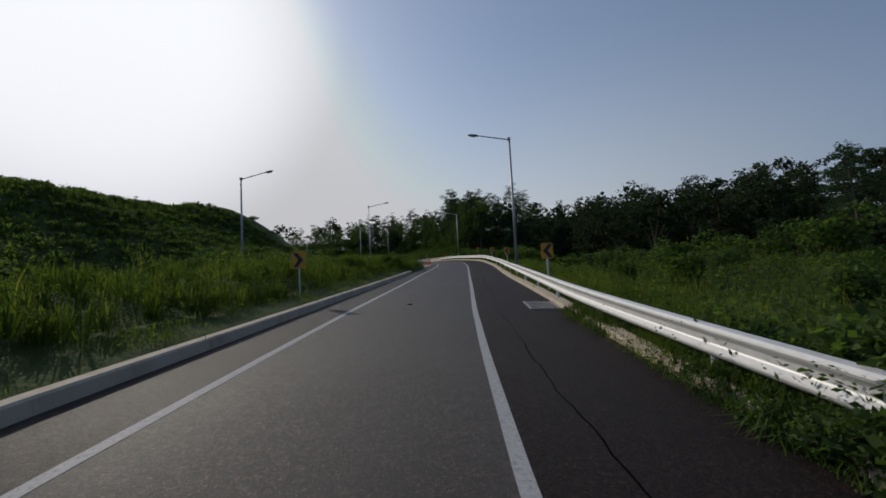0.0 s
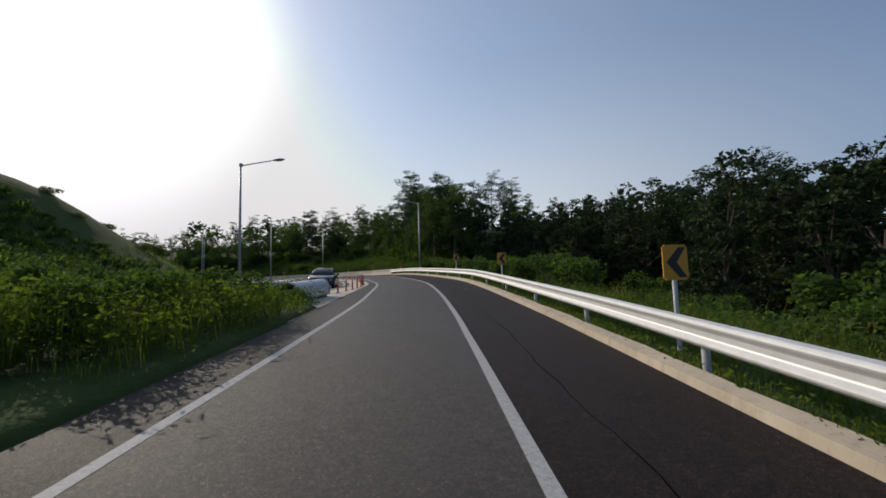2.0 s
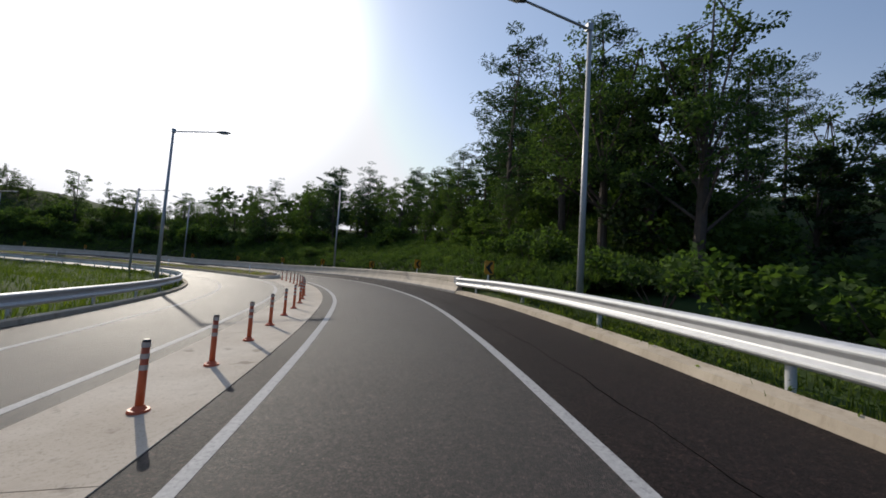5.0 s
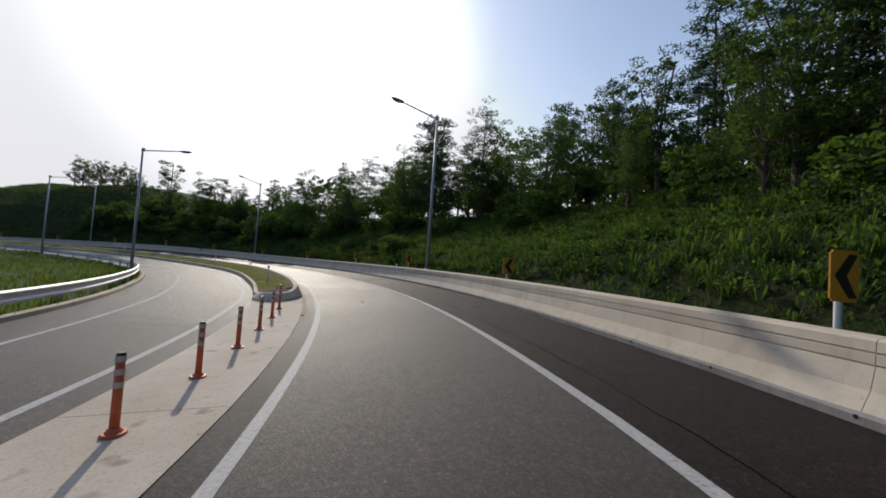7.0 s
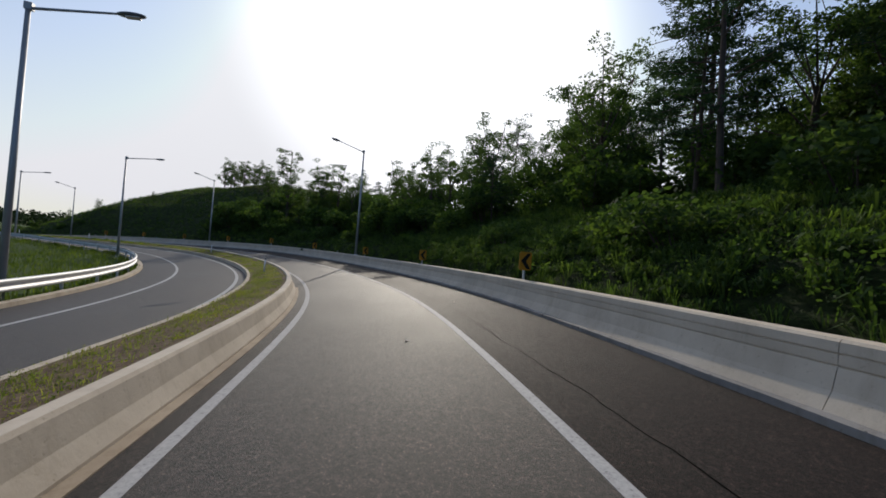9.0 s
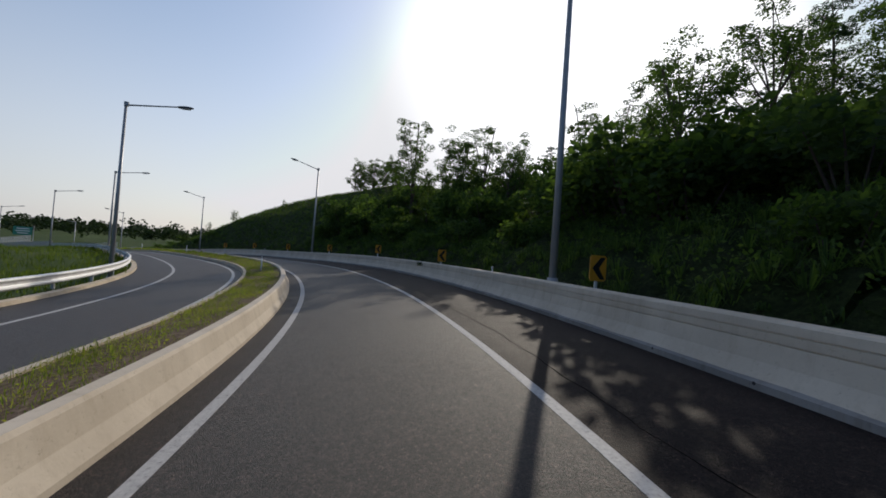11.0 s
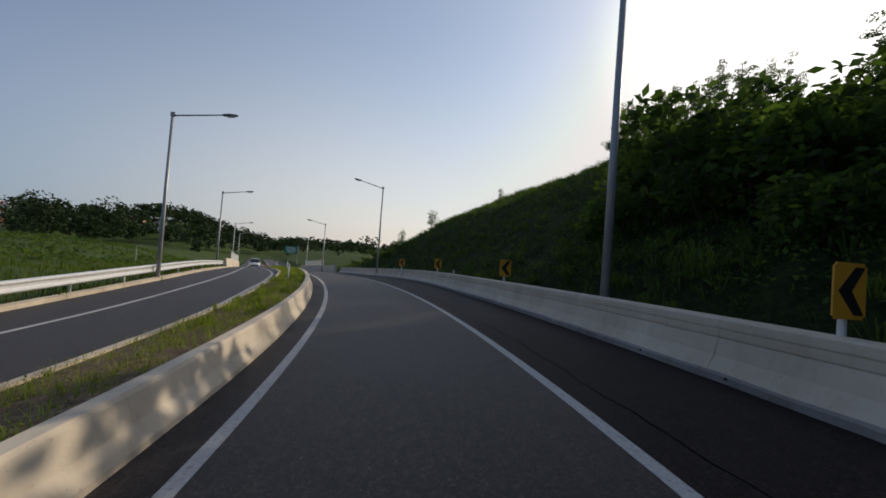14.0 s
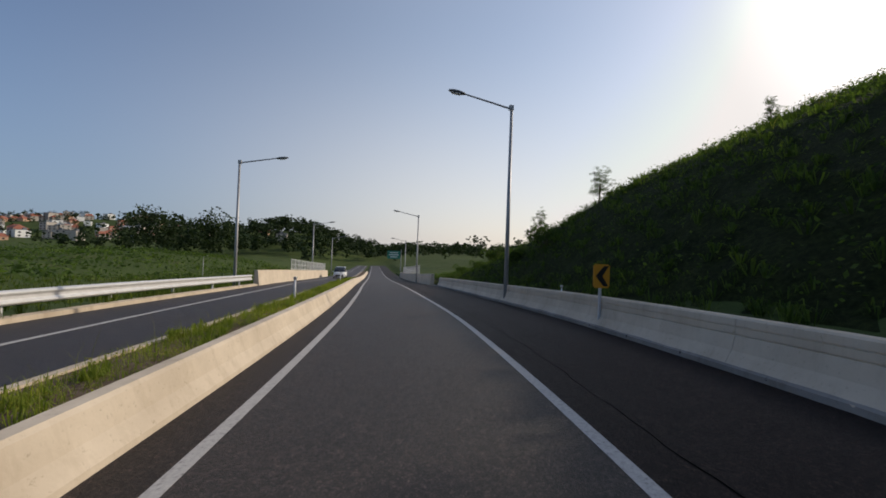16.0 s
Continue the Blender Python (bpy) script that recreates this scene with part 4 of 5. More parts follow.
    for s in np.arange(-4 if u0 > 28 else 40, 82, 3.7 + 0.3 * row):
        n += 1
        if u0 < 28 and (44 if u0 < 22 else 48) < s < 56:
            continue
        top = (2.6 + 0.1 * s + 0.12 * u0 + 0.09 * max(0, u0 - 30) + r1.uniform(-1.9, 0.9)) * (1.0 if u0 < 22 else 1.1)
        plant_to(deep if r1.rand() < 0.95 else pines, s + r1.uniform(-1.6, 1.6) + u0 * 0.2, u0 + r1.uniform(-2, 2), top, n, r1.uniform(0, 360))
for s in np.arange(18, 78, 2.6):
    n += 1
    if 42 < s < 56:
        continue
    plant_on(bushes, s + r1.uniform(-0.8, 0.8), (17.5 if s < 42 else 14.5) + r1.uniform(-1.5, 1.5), r1.uniform(2.0, 3.0), base=1.3, i=n, turn=r1.uniform(0, 360))
# trees along the top of the cutting
for s in np.arange(76, 184, 2.7):
    for u0 in (13, 18.5, 25):
        n += 1
        if (u0 == 13 and (s > 150 or r1.rand() < 0.35)) or (s > 138 and r1.rand() < 0.3) or (164.5 < s < 178 and u0 > 15) or s > 179:
            continue
        kind = pines if r1.rand() < (0.75 if s < 105 else 0.5 if s < 130 else 0.3) else broad
        tall = r1.uniform(8.5, 12.0) * (0.85 if 100 < s < 125 and u0 < 20 else 1)
        if s > 125:
            tall = r1.uniform(0.75, 1.0) * ({13: 7.0, 18.5: 9.5, 25: 11.5}[u0] if s < 156 else {13: 5.0, 18.5: 6.0, 25: 8.0}[u0])
        plant_on(kind, s + r1.uniform(-1, 1), u0 + r1.uniform(-2, 2.4), tall, i=n, turn=r1.uniform(0, 360))
# single tall trees that stand out
for s, u, hgt, stock, i in ((87, 8.8, 14.5, pines, 0), (89, 11.5, 11.5, pines, 2), (82, 12, 12.5, pines, 1), (79, 11.5, 10.5, deep, 1), (92, 12.5, 12.5, pines, 0), (163, 13.4, 5.0, broad, 2)):
    plant_on(stock, s, u, hgt, i=i, turn=s * 7)
for s, u, top, stock, i in ((129, 15.2, 20.5, broad, 0), (131.5, 18, 20.0, broad, 2), (139, 15.5, 19.8, broad, 2), (123, 15, 21.5, pines, 1), (121, 12.5, 20.0, pines, 0), (118, 15.5, 20.1, pines, 2), (100, 14.5, 18.9, pines, 0), (103, 15.5, 18.1, broad, 1),
                            (166, 14.6, 19.5, broad, 3), (163.3, 15.5, 19.0, broad, 1), (171.3, 13.6, 21.7, broad, 1), (146, 17, 18.5, broad, 2),
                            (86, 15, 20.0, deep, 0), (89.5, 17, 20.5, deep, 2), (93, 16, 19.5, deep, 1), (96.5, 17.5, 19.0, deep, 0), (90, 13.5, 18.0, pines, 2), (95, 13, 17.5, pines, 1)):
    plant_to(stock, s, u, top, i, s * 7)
for s, u, hgt, i in ((79.5, 9.6, 11.5, 0), (76.5, 11.0, 12.5, 1), (83.5, 10.6, 12.0, 1), (96, 10.5, 5.5, 0), (101, 11.0, 5.0, 1), (85, 8.2, 5.0, 0), (213, 13.5, 2.9, 0), (216.5, 11, 2.5, 1), (221, 9.5, 1.8, 0), (207, 19.5, 1.9, 1)):
    plant_on(acacia, s, u, hgt, i=i, turn=s * 19)
for s, u, hgt in ((88.5, 8.4, 5.2), (86.6, 7.4, 3.4), (92.5, 9.8, 3.6), (83.6, 7.6, 3.0), (98, 10.2, 2.8)):
    plant_on(young, s, u, hgt, base=5.0, turn=s * 37)
# shrubs that close the wood's lower storey
for s in np.arange(98, 178, 2.3):
    n += 1
    plant_on(bushes, s + r1.uniform(-1, 1), 21 + r1.uniform(-4, 5), r1.uniform(3.0, 4.6), base=1.5, i=n, turn=s * 29)
# bushes crowding the nose of the separator, and weeds grown over the kerb and rail where the road begins
for s, u, hgt in ((36.5, -6.3, 0.8), (37.8, -5.7, 0.85), (38.9, -6.4, 0.95), (39.7, -5.5, 0.85), (40.6, -6.1, 1.0), (41.3, -5.3, 0.85), (42.0, -6.3, 1.0), (42.7, -5.4, 0.95), (43.5, -6.0, 1.0), (44.2, -5.2, 0.85), (45.0, -5.7, 0.9), (45.6, -5.0, 0.7),
                  (3.55, 4.22, 0.6), (4.1, 4.3, 0.45), (4.9, 4.45, 0.4), (3.1, 4.45, 0.6), (5.7, 4.6, 0.35), (2.9, 5.0, 1.25), (2.4, 5.3, 1.4), (3.5, 5.1, 1.05), (4.3, 5.2, 0.95), (5.4, 5.3, 0.9), (2.0, 4.9, 1.2)):
    plant_on(bushes, s, u, hgt, base=1.3, i=int(s * 10), turn=s * 53)
# bushes over the mound inside the loop
for k in range(46):
    n += 1
    a, far = r1.uniform(0, 2 * math.pi), math.sqrt(r1.uniform(0, 1))
    x, y = (-44 + 19 * far * math.cos(a), 42 + 22 * far * math.sin(a)) if k < 32 else (-36 + 11 * far * math.cos(a), 68 + 12 * far * math.sin(a))
    bushes.plant(n, x, y, float(ground_z([x], [y])[0]) - 0.35, k * 47, r1.uniform(0.7, 1.5), r1.uniform(0.4, 0.8))
broad.plant(1, -36.0, 45.0, float(ground_z([-36.0], [45.0])[0]) - 0.3, 40, 0.24)
# behind the bare hill's ridge
for s in np.arange(185.5, 201, 1.5):
    n += 1
    plant_on(broad, s, 24 + (s - 180) * 0.35 + r1.uniform(-1, 1), r1.uniform(0.85, 1.1) * (4.7 + 0.13 * (s - 180)), i=n, turn=s * 11)
for s, u, hgt in ((226, 9, 1.1), (230, 8.5, 1.0)):
    n += 1
    plant_on(bushes, s, u, hgt, base=1.3, i=n, turn=s * 11)
# bushes along the verge
VERGE = [(s + r1.uniform(-0.5, 0.5), r1.uniform(7.6, 9.4) if s < 72 else r1.uniform(7.3, 8.0), r1.uniform(1.4, 1.8)) for s in np.arange(52, 88, 2.5)]
VERGE += [(118, 7.4, 1.7), (120, 7.8, 1.8), (122.2, 7.2, 1.4), (128, 8.0, 1.5), (139, 7.5, 1.4), (150, 7.5, 1.7), (156, 8.0, 1.8), (160, 7.2, 1.5)]
VERGE += [(s, r1.uniform(7.6, 10.5), r1.uniform(1.7, 2.3)) for s in np.arange(165, 182, 3.1)]
VERGE += [(s, r1.uniform(8.5, 17), r1.uniform(0.6, 1.35)) for s in np.arange(3, 44, 1.9)]
# in the meadow and on the far hill
VERGE += [(30, 12, 1.3), (36, 13, 1.6), (44, 11.5, 1.4), (22, 13, 1.2), (46.5, 9.0, 1.7), (49, 10.2, 1.9), (211, 9.0, 1.3), (214, 8.2, 1.1), (222, 9.5, 1.2)]
# before the crash cushion and on the gore
VERGE += [(38, -4.6, 0.95), (36, -5.2, 1.0), (40.4, -4.5, 0.9), (42, -4.2, 0.85), (34, -4.8, 0.95), (31.5, -5.3, 1.0), (30, -20, 1.5), (36, -17, 1.4), (44, -14.5, 1.6)]
for s, u, k in VERGE:
    n += 1
    plant_on(bushes, s, u, k, base=1.3, i=n, turn=s * 13)
# tall shrubs beside the wall
for s in np.arange(141, 181, 2.1):
    n += 1
    plant_on(bushes, s + r1.uniform(-0.8, 0.8), 10.4 + r1.uniform(-1.2, 1.6), r1.uniform(2.9, 4.4) * (0.45 if 163.5 < s < 168 else 1), base=1.6, i=n, turn=s * 23)
# thicket under the trees on the cutting
for s in np.arange(77, 180, 2.1):
    n += 1
    plant_on(bushes, s + r1.uniform(-1, 1), 12.5 + r1.uniform(-2.5, 5.5), r1.uniform(1.8, 3.2), base=1.3, i=n, turn=s * 17)
for s, u, hgt, i in ((166, 14, 5.0, 0), (168, 13, 4.6, 2), (172, 14.5, 4.6, 3), (175, 16, 4.4, 0), (176.5, 14.5, 4.6, 2), (178.5, 19, 5.2, 3), (163.5, 19.5, 8.0, 2), (158, 20, 9.0, 1), (164.8, 14.2, 9.0, 1), (160.3, 15, 7.2, 3), (151, 19, 10.5, 3)):
    plant_on(broad, s, u, hgt, i=i, turn=s * 31)


def scatter(seed, n, s_rng, u_rng, keep=None):
    """Places on the land within a stretch of the plan; u_rng may hold functions of s."""
    r = np.random.RandomState(seed)
    s = r.uniform(*s_rng, n)
    lo, hi = [(v(s) if callable(v) else v) for v in u_rng]
    u = lo + (hi - lo) * r.uniform(0, 1, n)
    if keep is not None:
        ok = keep(s, u, r)
        s, u = s[ok], u[ok]
    p = at_road(s, u)
    p[:, 2] = ground_z(p[:, 0], p[:, 1], (s, u))
    return p, s, u


def blade_faces(n):
    """A quad and a pointed tip for each blade of five corners."""
    i = 5 * np.arange(n)[:, None]
    return [*(i + (0, 1, 2, 4)), *(i + (4, 2, 3))]


def blades(name, p, height, material, label, seed=0, width=0.02, per=5, spread=0.12):
    """Tufts of bent grass blades at the places p."""
    r = np.random.RandomState(seed)
    b = np.repeat(p, per, 0)
    n = len(b)
    hgt = np.repeat(np.broadcast_to(height, len(p)), per) * r.uniform(0.5, 1.2, n)
    b = b + np.c_[r.normal(0, spread, (n, 2)), np.full(n, -0.03)]
    ang = r.uniform(0, 2 * np.pi, n)
    lean = r.uniform(0.1, 0.7, n) * hgt
    d = np.c_[np.cos(ang), np.sin(ang), np.zeros(n)]
    w = np.c_[-np.sin(ang), np.cos(ang), np.zeros(n)] * (width * r.uniform(0.6, 1.4, n))[:, None]
    midp = b + d * (lean * 0.3)[:, None] + np.c_[np.zeros((n, 2)), hgt * 0.6]
    tip = b + d * lean[:, None] + np.c_[np.zeros((n, 2)), hgt]
    v = np.stack([b - w, b + w, midp + w * 0.8, tip, midp - w * 0.8], 1).reshape(-1, 3)
    ob = add(name, mesh_of(name, v, blade_faces(n)), material)
    return tagged(ob, label, "grass", kind="stuff")


def leaf_cover(name, p, size, material, label, seed=0, per=6, spread=0.25, lift=0.2, slim=0.42):
    r = np.random.RandomState(seed)
    c = np.repeat(p, per, 0)
    c = c + np.c_[r.normal(0, spread, (len(c), 2)), r.uniform(0, lift, len(c))]
    return tagged(add(name, leaf_mesh(name, c, size * r.choice((0.6, 0.8, 1.0, 1.25), len(c)), material, slim, 0.6, seed), material), label, "undergrowth", kind="stuff")


def lumps(p, scale, amount, seed=0.0):
    """Raise places into rounded mounds, as creeping plants grow."""
    q = p.copy()
    q[:, 2] += amount * np.clip(fbm(p[:, 0], p[:, 1], scale, seed) + 0.3 * fbm(p[:, 0], p[:, 1], scale * 0.45, seed + 3), -0.2, 1)
    return q


def billow(x, y, scale, seed=0.0):
    """Rounded cushions with sharp valleys between them, 0 to about 1."""
    return (1 - np.abs(fbm(x, y, scale, seed))) * 0.6 + (1 - np.abs(fbm(y, x, scale * 0.47, seed + 2))) * 0.4


def tussocks(name, p, radius, height, per, material, label, seed, width=0.011):
    """Grassy clumps whose blades arch outwards from each heart and droop at their tips."""
    r = np.random.RandomState(seed)
    k = np.repeat(r.uniform(0.6, 1.35, len(p)), per)
    c = np.repeat(p, per, 0)
    n = len(c)
    ang = r.uniform(0, 2 * np.pi, n)
    d = np.c_[np.cos(ang), np.sin(ang), np.zeros(n)]
    out = radius * k * r.uniform(0.25, 1.0, n) ** 0.7
    top = height * k * r.uniform(0.6, 1.1, n) * (1.05 - 0.5 * out / (radius * k))
    b = c + d * (out * 0.22)[:, None] - (0, 0, 0.05)
    w = np.c_[-np.sin(ang), np.cos(ang), np.zeros(n)] * (width * r.uniform(0.6, 1.5, n))[:, None]
    m = c + d * (out * 0.62)[:, None] + np.c_[np.zeros((n, 2)), top]
    tip = c + d * out[:, None] + np.c_[r.normal(0, 0.04, (n, 2)), top * r.uniform(0.3, 0.9, n)]
    v = np.stack([b - w * 0.7, b + w * 0.7, m + w, tip, m - w], 1).reshape(-1, 3)
    return tagged(add(name, mesh_of(name, v, blade_faces(n)), material), label, "undergrowth", kind="stuff")


def carpet(name, s_rng, d_rng, step, amount, scale, material, label, leaf_label, tuft_label, seed, count, leaf, per, tuft):
    """Creeping plants: a cushioned mat over the slope with leaves standing off it."""
    ss, dd = np.arange(*s_rng, step), np.arange(*d_rng, step)
    S, D = [v.ravel() for v in np.meshgrid(ss, dd)]
    U = table(RIGHT_EDGE, S) + D

    def height(x, y, d):
        return amount * smooth01((d - d_rng[0]) / 1.5) * billow(x, y, scale, seed * 0.1) - 0.25 * (1 - smooth01((d - d_rng[0]) / 0.6))

    p = at_road(S, U)
    p[:, 2] = ground_z(p[:, 0], p[:, 1], (S, U)) + height(p[:, 0], p[:, 1], D)
    n = len(ss)
    i = (np.arange(len(dd) - 1)[:, None] * n + np.arange(n - 1)[None]).ravel()
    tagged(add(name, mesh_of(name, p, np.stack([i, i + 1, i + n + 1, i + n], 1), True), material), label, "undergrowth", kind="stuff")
    q, s, u = scatter(seed, count, s_rng, (off(RIGHT_EDGE, d_rng[0] + 0.6), off(RIGHT_EDGE, d_rng[1] - 0.3)))
    q[:, 2] += height(q[:, 0], q[:, 1], u - table(RIGHT_EDGE, s)) + 0.02
    tussocks(name + "_tufts", q[::tuft[0]], tuft[1], tuft[2], tuft[3], M_VINE, tuft_label, seed + 2, tuft[4])
    q[:, 2] += 0.1
    patch = fbm(q[:, 0], q[:, 1], 2.2, seed * 0.3) + 0.6 * fbm(q[:, 0], q[:, 1], 0.8, seed * 0.2) > -0.35
    leaf_cover(name + "_leaves", q[patch], leaf, M_VINE, leaf_label, seed + 1, per, 0.22, 0.3, 0.62)


carpet("creeper_mat", (76, 138), (0.75, 13), 0.28, 0.75, 0.62, M_SHADEMAT, "cushions of creeping plants on the slope", "small green creeper leaves on the slope", "soft drooping tufts covering the slope", 51, 19000, 0.043, 12, (3, 0.5, 0.42, 20, 0.015))
carpet("creeper_mat", (138, 182), (0.75, 13), 0.35, 0.7, 0.62, M_SHADEMAT, "cushions of creeping plants in the trees' shade", "green creeper leaves in the trees' shade", "drooping tufts in the trees' shade", 171, 6000, 0.05, 9, (3, 0.5, 0.42, 18, 0.013))
# weeds by the kerb, before the slab
p, s, u = scatter(53, 5200, (-6, 38.5), (off(LEFT_EDGE, -7.5), off(LEFT_EDGE, -0.3)), lambda s, u, r: (table(LEFT_EDGE, s) - u > 1.3) | (fbm(s, u, 0.8) > 0.1))
back_off = table(LEFT_EDGE, s) - u
leaf_cover("undergrowth", lumps(p, 1.1, 0.25), 0.032, M_WEED, "soft leafy weeds behind the kerb", 75, 10, 0.2, 0.3)
low = back_off < 1.5
blades("weeds", p[low], 0.2, M_GRASS, "short grass along the kerb", 54, 0.006, 9, 0.2)
tussocks("weeds", lumps(p[~low], 1.6, 0.45, 2.0)[::3], 0.42, 0.6, 30, M_GRASS, "tall arching weeds behind the kerb", 55, 0.009)
p, s, u = scatter(151, 240, (-4, 33), (off(LEFT_EDGE, -7.5), off(LEFT_EDGE, -2.0)), lambda s, u, r: fbm(s, u, 1.7, 4.0) > -0.1)
leaf_cover("undergrowth", lumps(p, 1.2, 0.5), 0.05, M_VINE, "bushy weeds standing behind the kerb", 152, 90, 0.3, 1.0)
blades("weeds", p, 1.25, M_DRYGRASS, "tall thin weed stalks behind the kerb", 153, 0.005, 5, 0.25)
p, s, u = scatter(55, 3000, (24, 43.0), (off(LEFT_EDGE, -4.5), off(LEFT_EDGE, -0.25)), lambda s, u, r: (s > 33) | (u < -5.2))
leaf_cover("undergrowth", lumps(p, 0.9, 0.35), 0.05, M_WEED, "leafy weeds at the end of the grass strip", 56, 13, 0.22, 0.7)
blades("weeds", p[:900], 0.6, M_GRASS, "tall weeds at the end of the grass strip", 76, 0.007, 8, 0.2)
# the mound: dark creeping plants
p, s, u = scatter(155, 5200, (-2, 70), (-52, -16), lambda s, u, r: u < table(RAMP_EDGE, s) - 1.5)
tussocks("mound_weeds", lumps(p, 1.5, 0.5, 1.0), 0.9, 0.6, 14, M_VINE, "bushy green plants over the mound", 156, 0.045)
p, s, u = scatter(57, 5000, (-6, 66), (-62, -9), lambda s, u, r: (u > table(RAMP_RIGHT, s) + 0.8) | (u < table(RAMP_EDGE, s) - 0.6))
leaf_cover("undergrowth", lumps(p, 2.0, 0.5, 1.0), 0.11, M_VINE, "low bushy plants over the mound", 58, 6, 0.5, 0.4)
# weed patches creeping onto the kerb
p, s, u = scatter(95, 5000, (10.8, 80), (off(RIGHT_EDGE, 0.16), off(RIGHT_EDGE, 0.75)), lambda s, u, r: (fbm(s, s * 0.4, 1.9) + 0.5 * fbm(s, s, 0.6, 1.0) > 0.25) & (r.rand(len(s)) < 0.8))
p[:, 2] += 0.14
leaf_cover("undergrowth", p, 0.03, M_WEED, "small weeds creeping onto the kerb", 96, 7, 0.1, 0.14)
p, s, u = scatter(177, 900, (84, 230), (off(RIGHT_EDGE, 1.0), off(RIGHT_EDGE, 2.2)))
tussocks("weeds", p, 0.4, 0.4, 16, M_VINE, "low grass clumps behind the concrete barrier", 178, 0.01)
p, s, u = scatter(179, 520, (60, 219), (off(RAMP_EDGE, -0.75), off(RAMP_EDGE, -0.25)), lambda s, u, r: fbm(s, s * 0.7, 1.6, 2.0) > -0.2)
tussocks("weeds", p, 0.3, 0.4, 18, M_GRASS, "grass clumps spilling under the far guardrail", 180, 0.009)
# dark tuft hanging over the wall
p, s, u = scatter(97, 26, (154.45, 155.0), (off(RIGHT_EDGE, 0.12), off(RIGHT_EDGE, 0.42)))
p[:, 2] = at_road(s, u, 0.6)[:, 2]
leaf_cover("undergrowth", p, 0.05, M_SHADELEAF, "dark plant tuft hanging over the wall", 98, 10, 0.07, 0.2)
# weeds hanging over the broken kerb
p, s, u = scatter(77, 3400, (-6, 10.8), (off(RIGHT_EDGE, -0.02), off(RIGHT_EDGE, 1.2)), lambda s, u, r: r.rand(len(s)) < 0.25 + 0.75 * (fbm(s, s * 0.3, 1.3) > -0.3))
p[:, 2] += 0.2
leaf_cover("undergrowth", p, 0.03, M_VINE, "leafy weeds hanging over the kerb", 78, 14, 0.12, 0.25)
blades("weeds", p, 0.32, M_GRASS, "long weeds hanging over the kerb", 79, 0.005, 9, 0.13)
p, s, u = scatter(157, 190, (1.0, 10.6), (off(RIGHT_EDGE, -0.02), off(RIGHT_EDGE, 0.7)), lambda s, u, r: fbm(s, s * 0.5, 1.2, 1.0) > -0.45)
p[:, 2] += 0.1
tussocks("weeds", p, 0.44, 0.46, 50, M_VINE, "long arching grass spilling over the broken kerb", 158, 0.01)
p, s, u = scatter(159, 34, (1.5, 8.6), (off(RIGHT_EDGE, 0.3), off(RIGHT_EDGE, 1.3)))
leaf_cover("undergrowth", p, 0.03, M_VINE, "bushy plants growing through the guardrail", 160, 150, 0.22, 0.85)
# right verge and meadow
p, s, u = scatter(59, 9000, (-6, 86), (off(RIGHT_EDGE, 0.4), off(RIGHT_EDGE, 3.6)))
blades("weeds", p[::2], 0.3, M_GRASS, "green weeds under the guardrail", 60, 0.007, 9, 0.14)
leaf_cover("undergrowth", p, 0.045, M_WEED, "leafy weeds under the guardrail", 74, 4, 0.16, 0.3)
p, s, u = scatter(61, 7000, (-6, 47), (off(RIGHT_EDGE, 2.5), off(RIGHT_EDGE, 16)))
blades("meadow_grass", p[::2], 0.45, M_GRASS, "tall meadow grass before the wood", 62, 0.009, 8, 0.3)
blades("meadow_grass", p[1::3], 0.38, M_DRYGRASS, "dry yellowed grass in the meadow", 99, 0.005, 5, 0.35)
p, s, u = scatter(63, 9000, (-6, 46), (off(RIGHT_EDGE, 3), off(RIGHT_EDGE, 19)))
leaf_cover("undergrowth", lumps(p, 1.6, 0.35, 1.5), 0.075, M_VINE, "leafy weeds in the meadow", 64, 5, 0.3, 0.5)
p, s, u = scatter(173, 420, (0, 46), (off(RIGHT_EDGE, 4), off(RIGHT_EDGE, 17)), lambda s, u, r: fbm(s, u, 2.6, 3.0) > 0.0)
blades("meadow_grass", p, 0.95, M_DRYGRASS, "tall dry stalks in the meadow", 174, 0.006, 7, 0.3)
leaf_cover("undergrowth", p, 0.04, M_LEAF, "darker herb clumps in the meadow", 175, 40, 0.3, 0.6)
# weeds on the median
p, s, u = scatter(65, 9000, (104.6, 235), (off(ISLAND_LEFT, 0.22), off(LEFT_EDGE, -0.45)), lambda s, u, r: r.rand(len(s)) < 0.35 + 0.65 * (fbm(s, u * 2, 1.1) + fbm(s, u, 0.4, 2.0) > -0.2))
w = (u - table(ISLAND_LEFT, s)) / (table(LEFT_EDGE, s) - table(ISLAND_LEFT, s))
p[:, 2] = at_road(s, u, 0.2 + 0.22 * w)[:, 2]
half = np.random.RandomState(9).rand(len(p)) < 0.65
blades("median_weeds", p[half], np.clip(0.1 + (s[half] - 104) * 0.0012, 0.1, 0.2), M_FRESH, "green weeds along the median strip", 66, 0.004, 7, 0.08)
blades("median_weeds", p[~half], 0.15, M_DRYGRASS, "yellowed dry grass along the median strip", 67, 0.0035, 7, 0.09)
for k, m, words in ((0, M_FRESH, "fresh yellow-green seedlings on the median"), (1, M_DRYGRASS, "withered yellow herbs on the median"), (2, M_WEED, "dark green herbs on the median")):
    pick = np.floor((fbm(s, u * 3, 1.3, 5.0) + 1.2 * fbm(s * 1.7, u, 0.6, 2.0) + 2.2) * 0.7).astype(int) % 3 == k
    leaf_cover("median_herbs", p[pick], 0.016, m, words, 164 + k, 9, 0.09, 0.1, 0.5)
tall = (s > 176) & (fbm(s, u * 4, 1.0, 7.0) > 0.2)
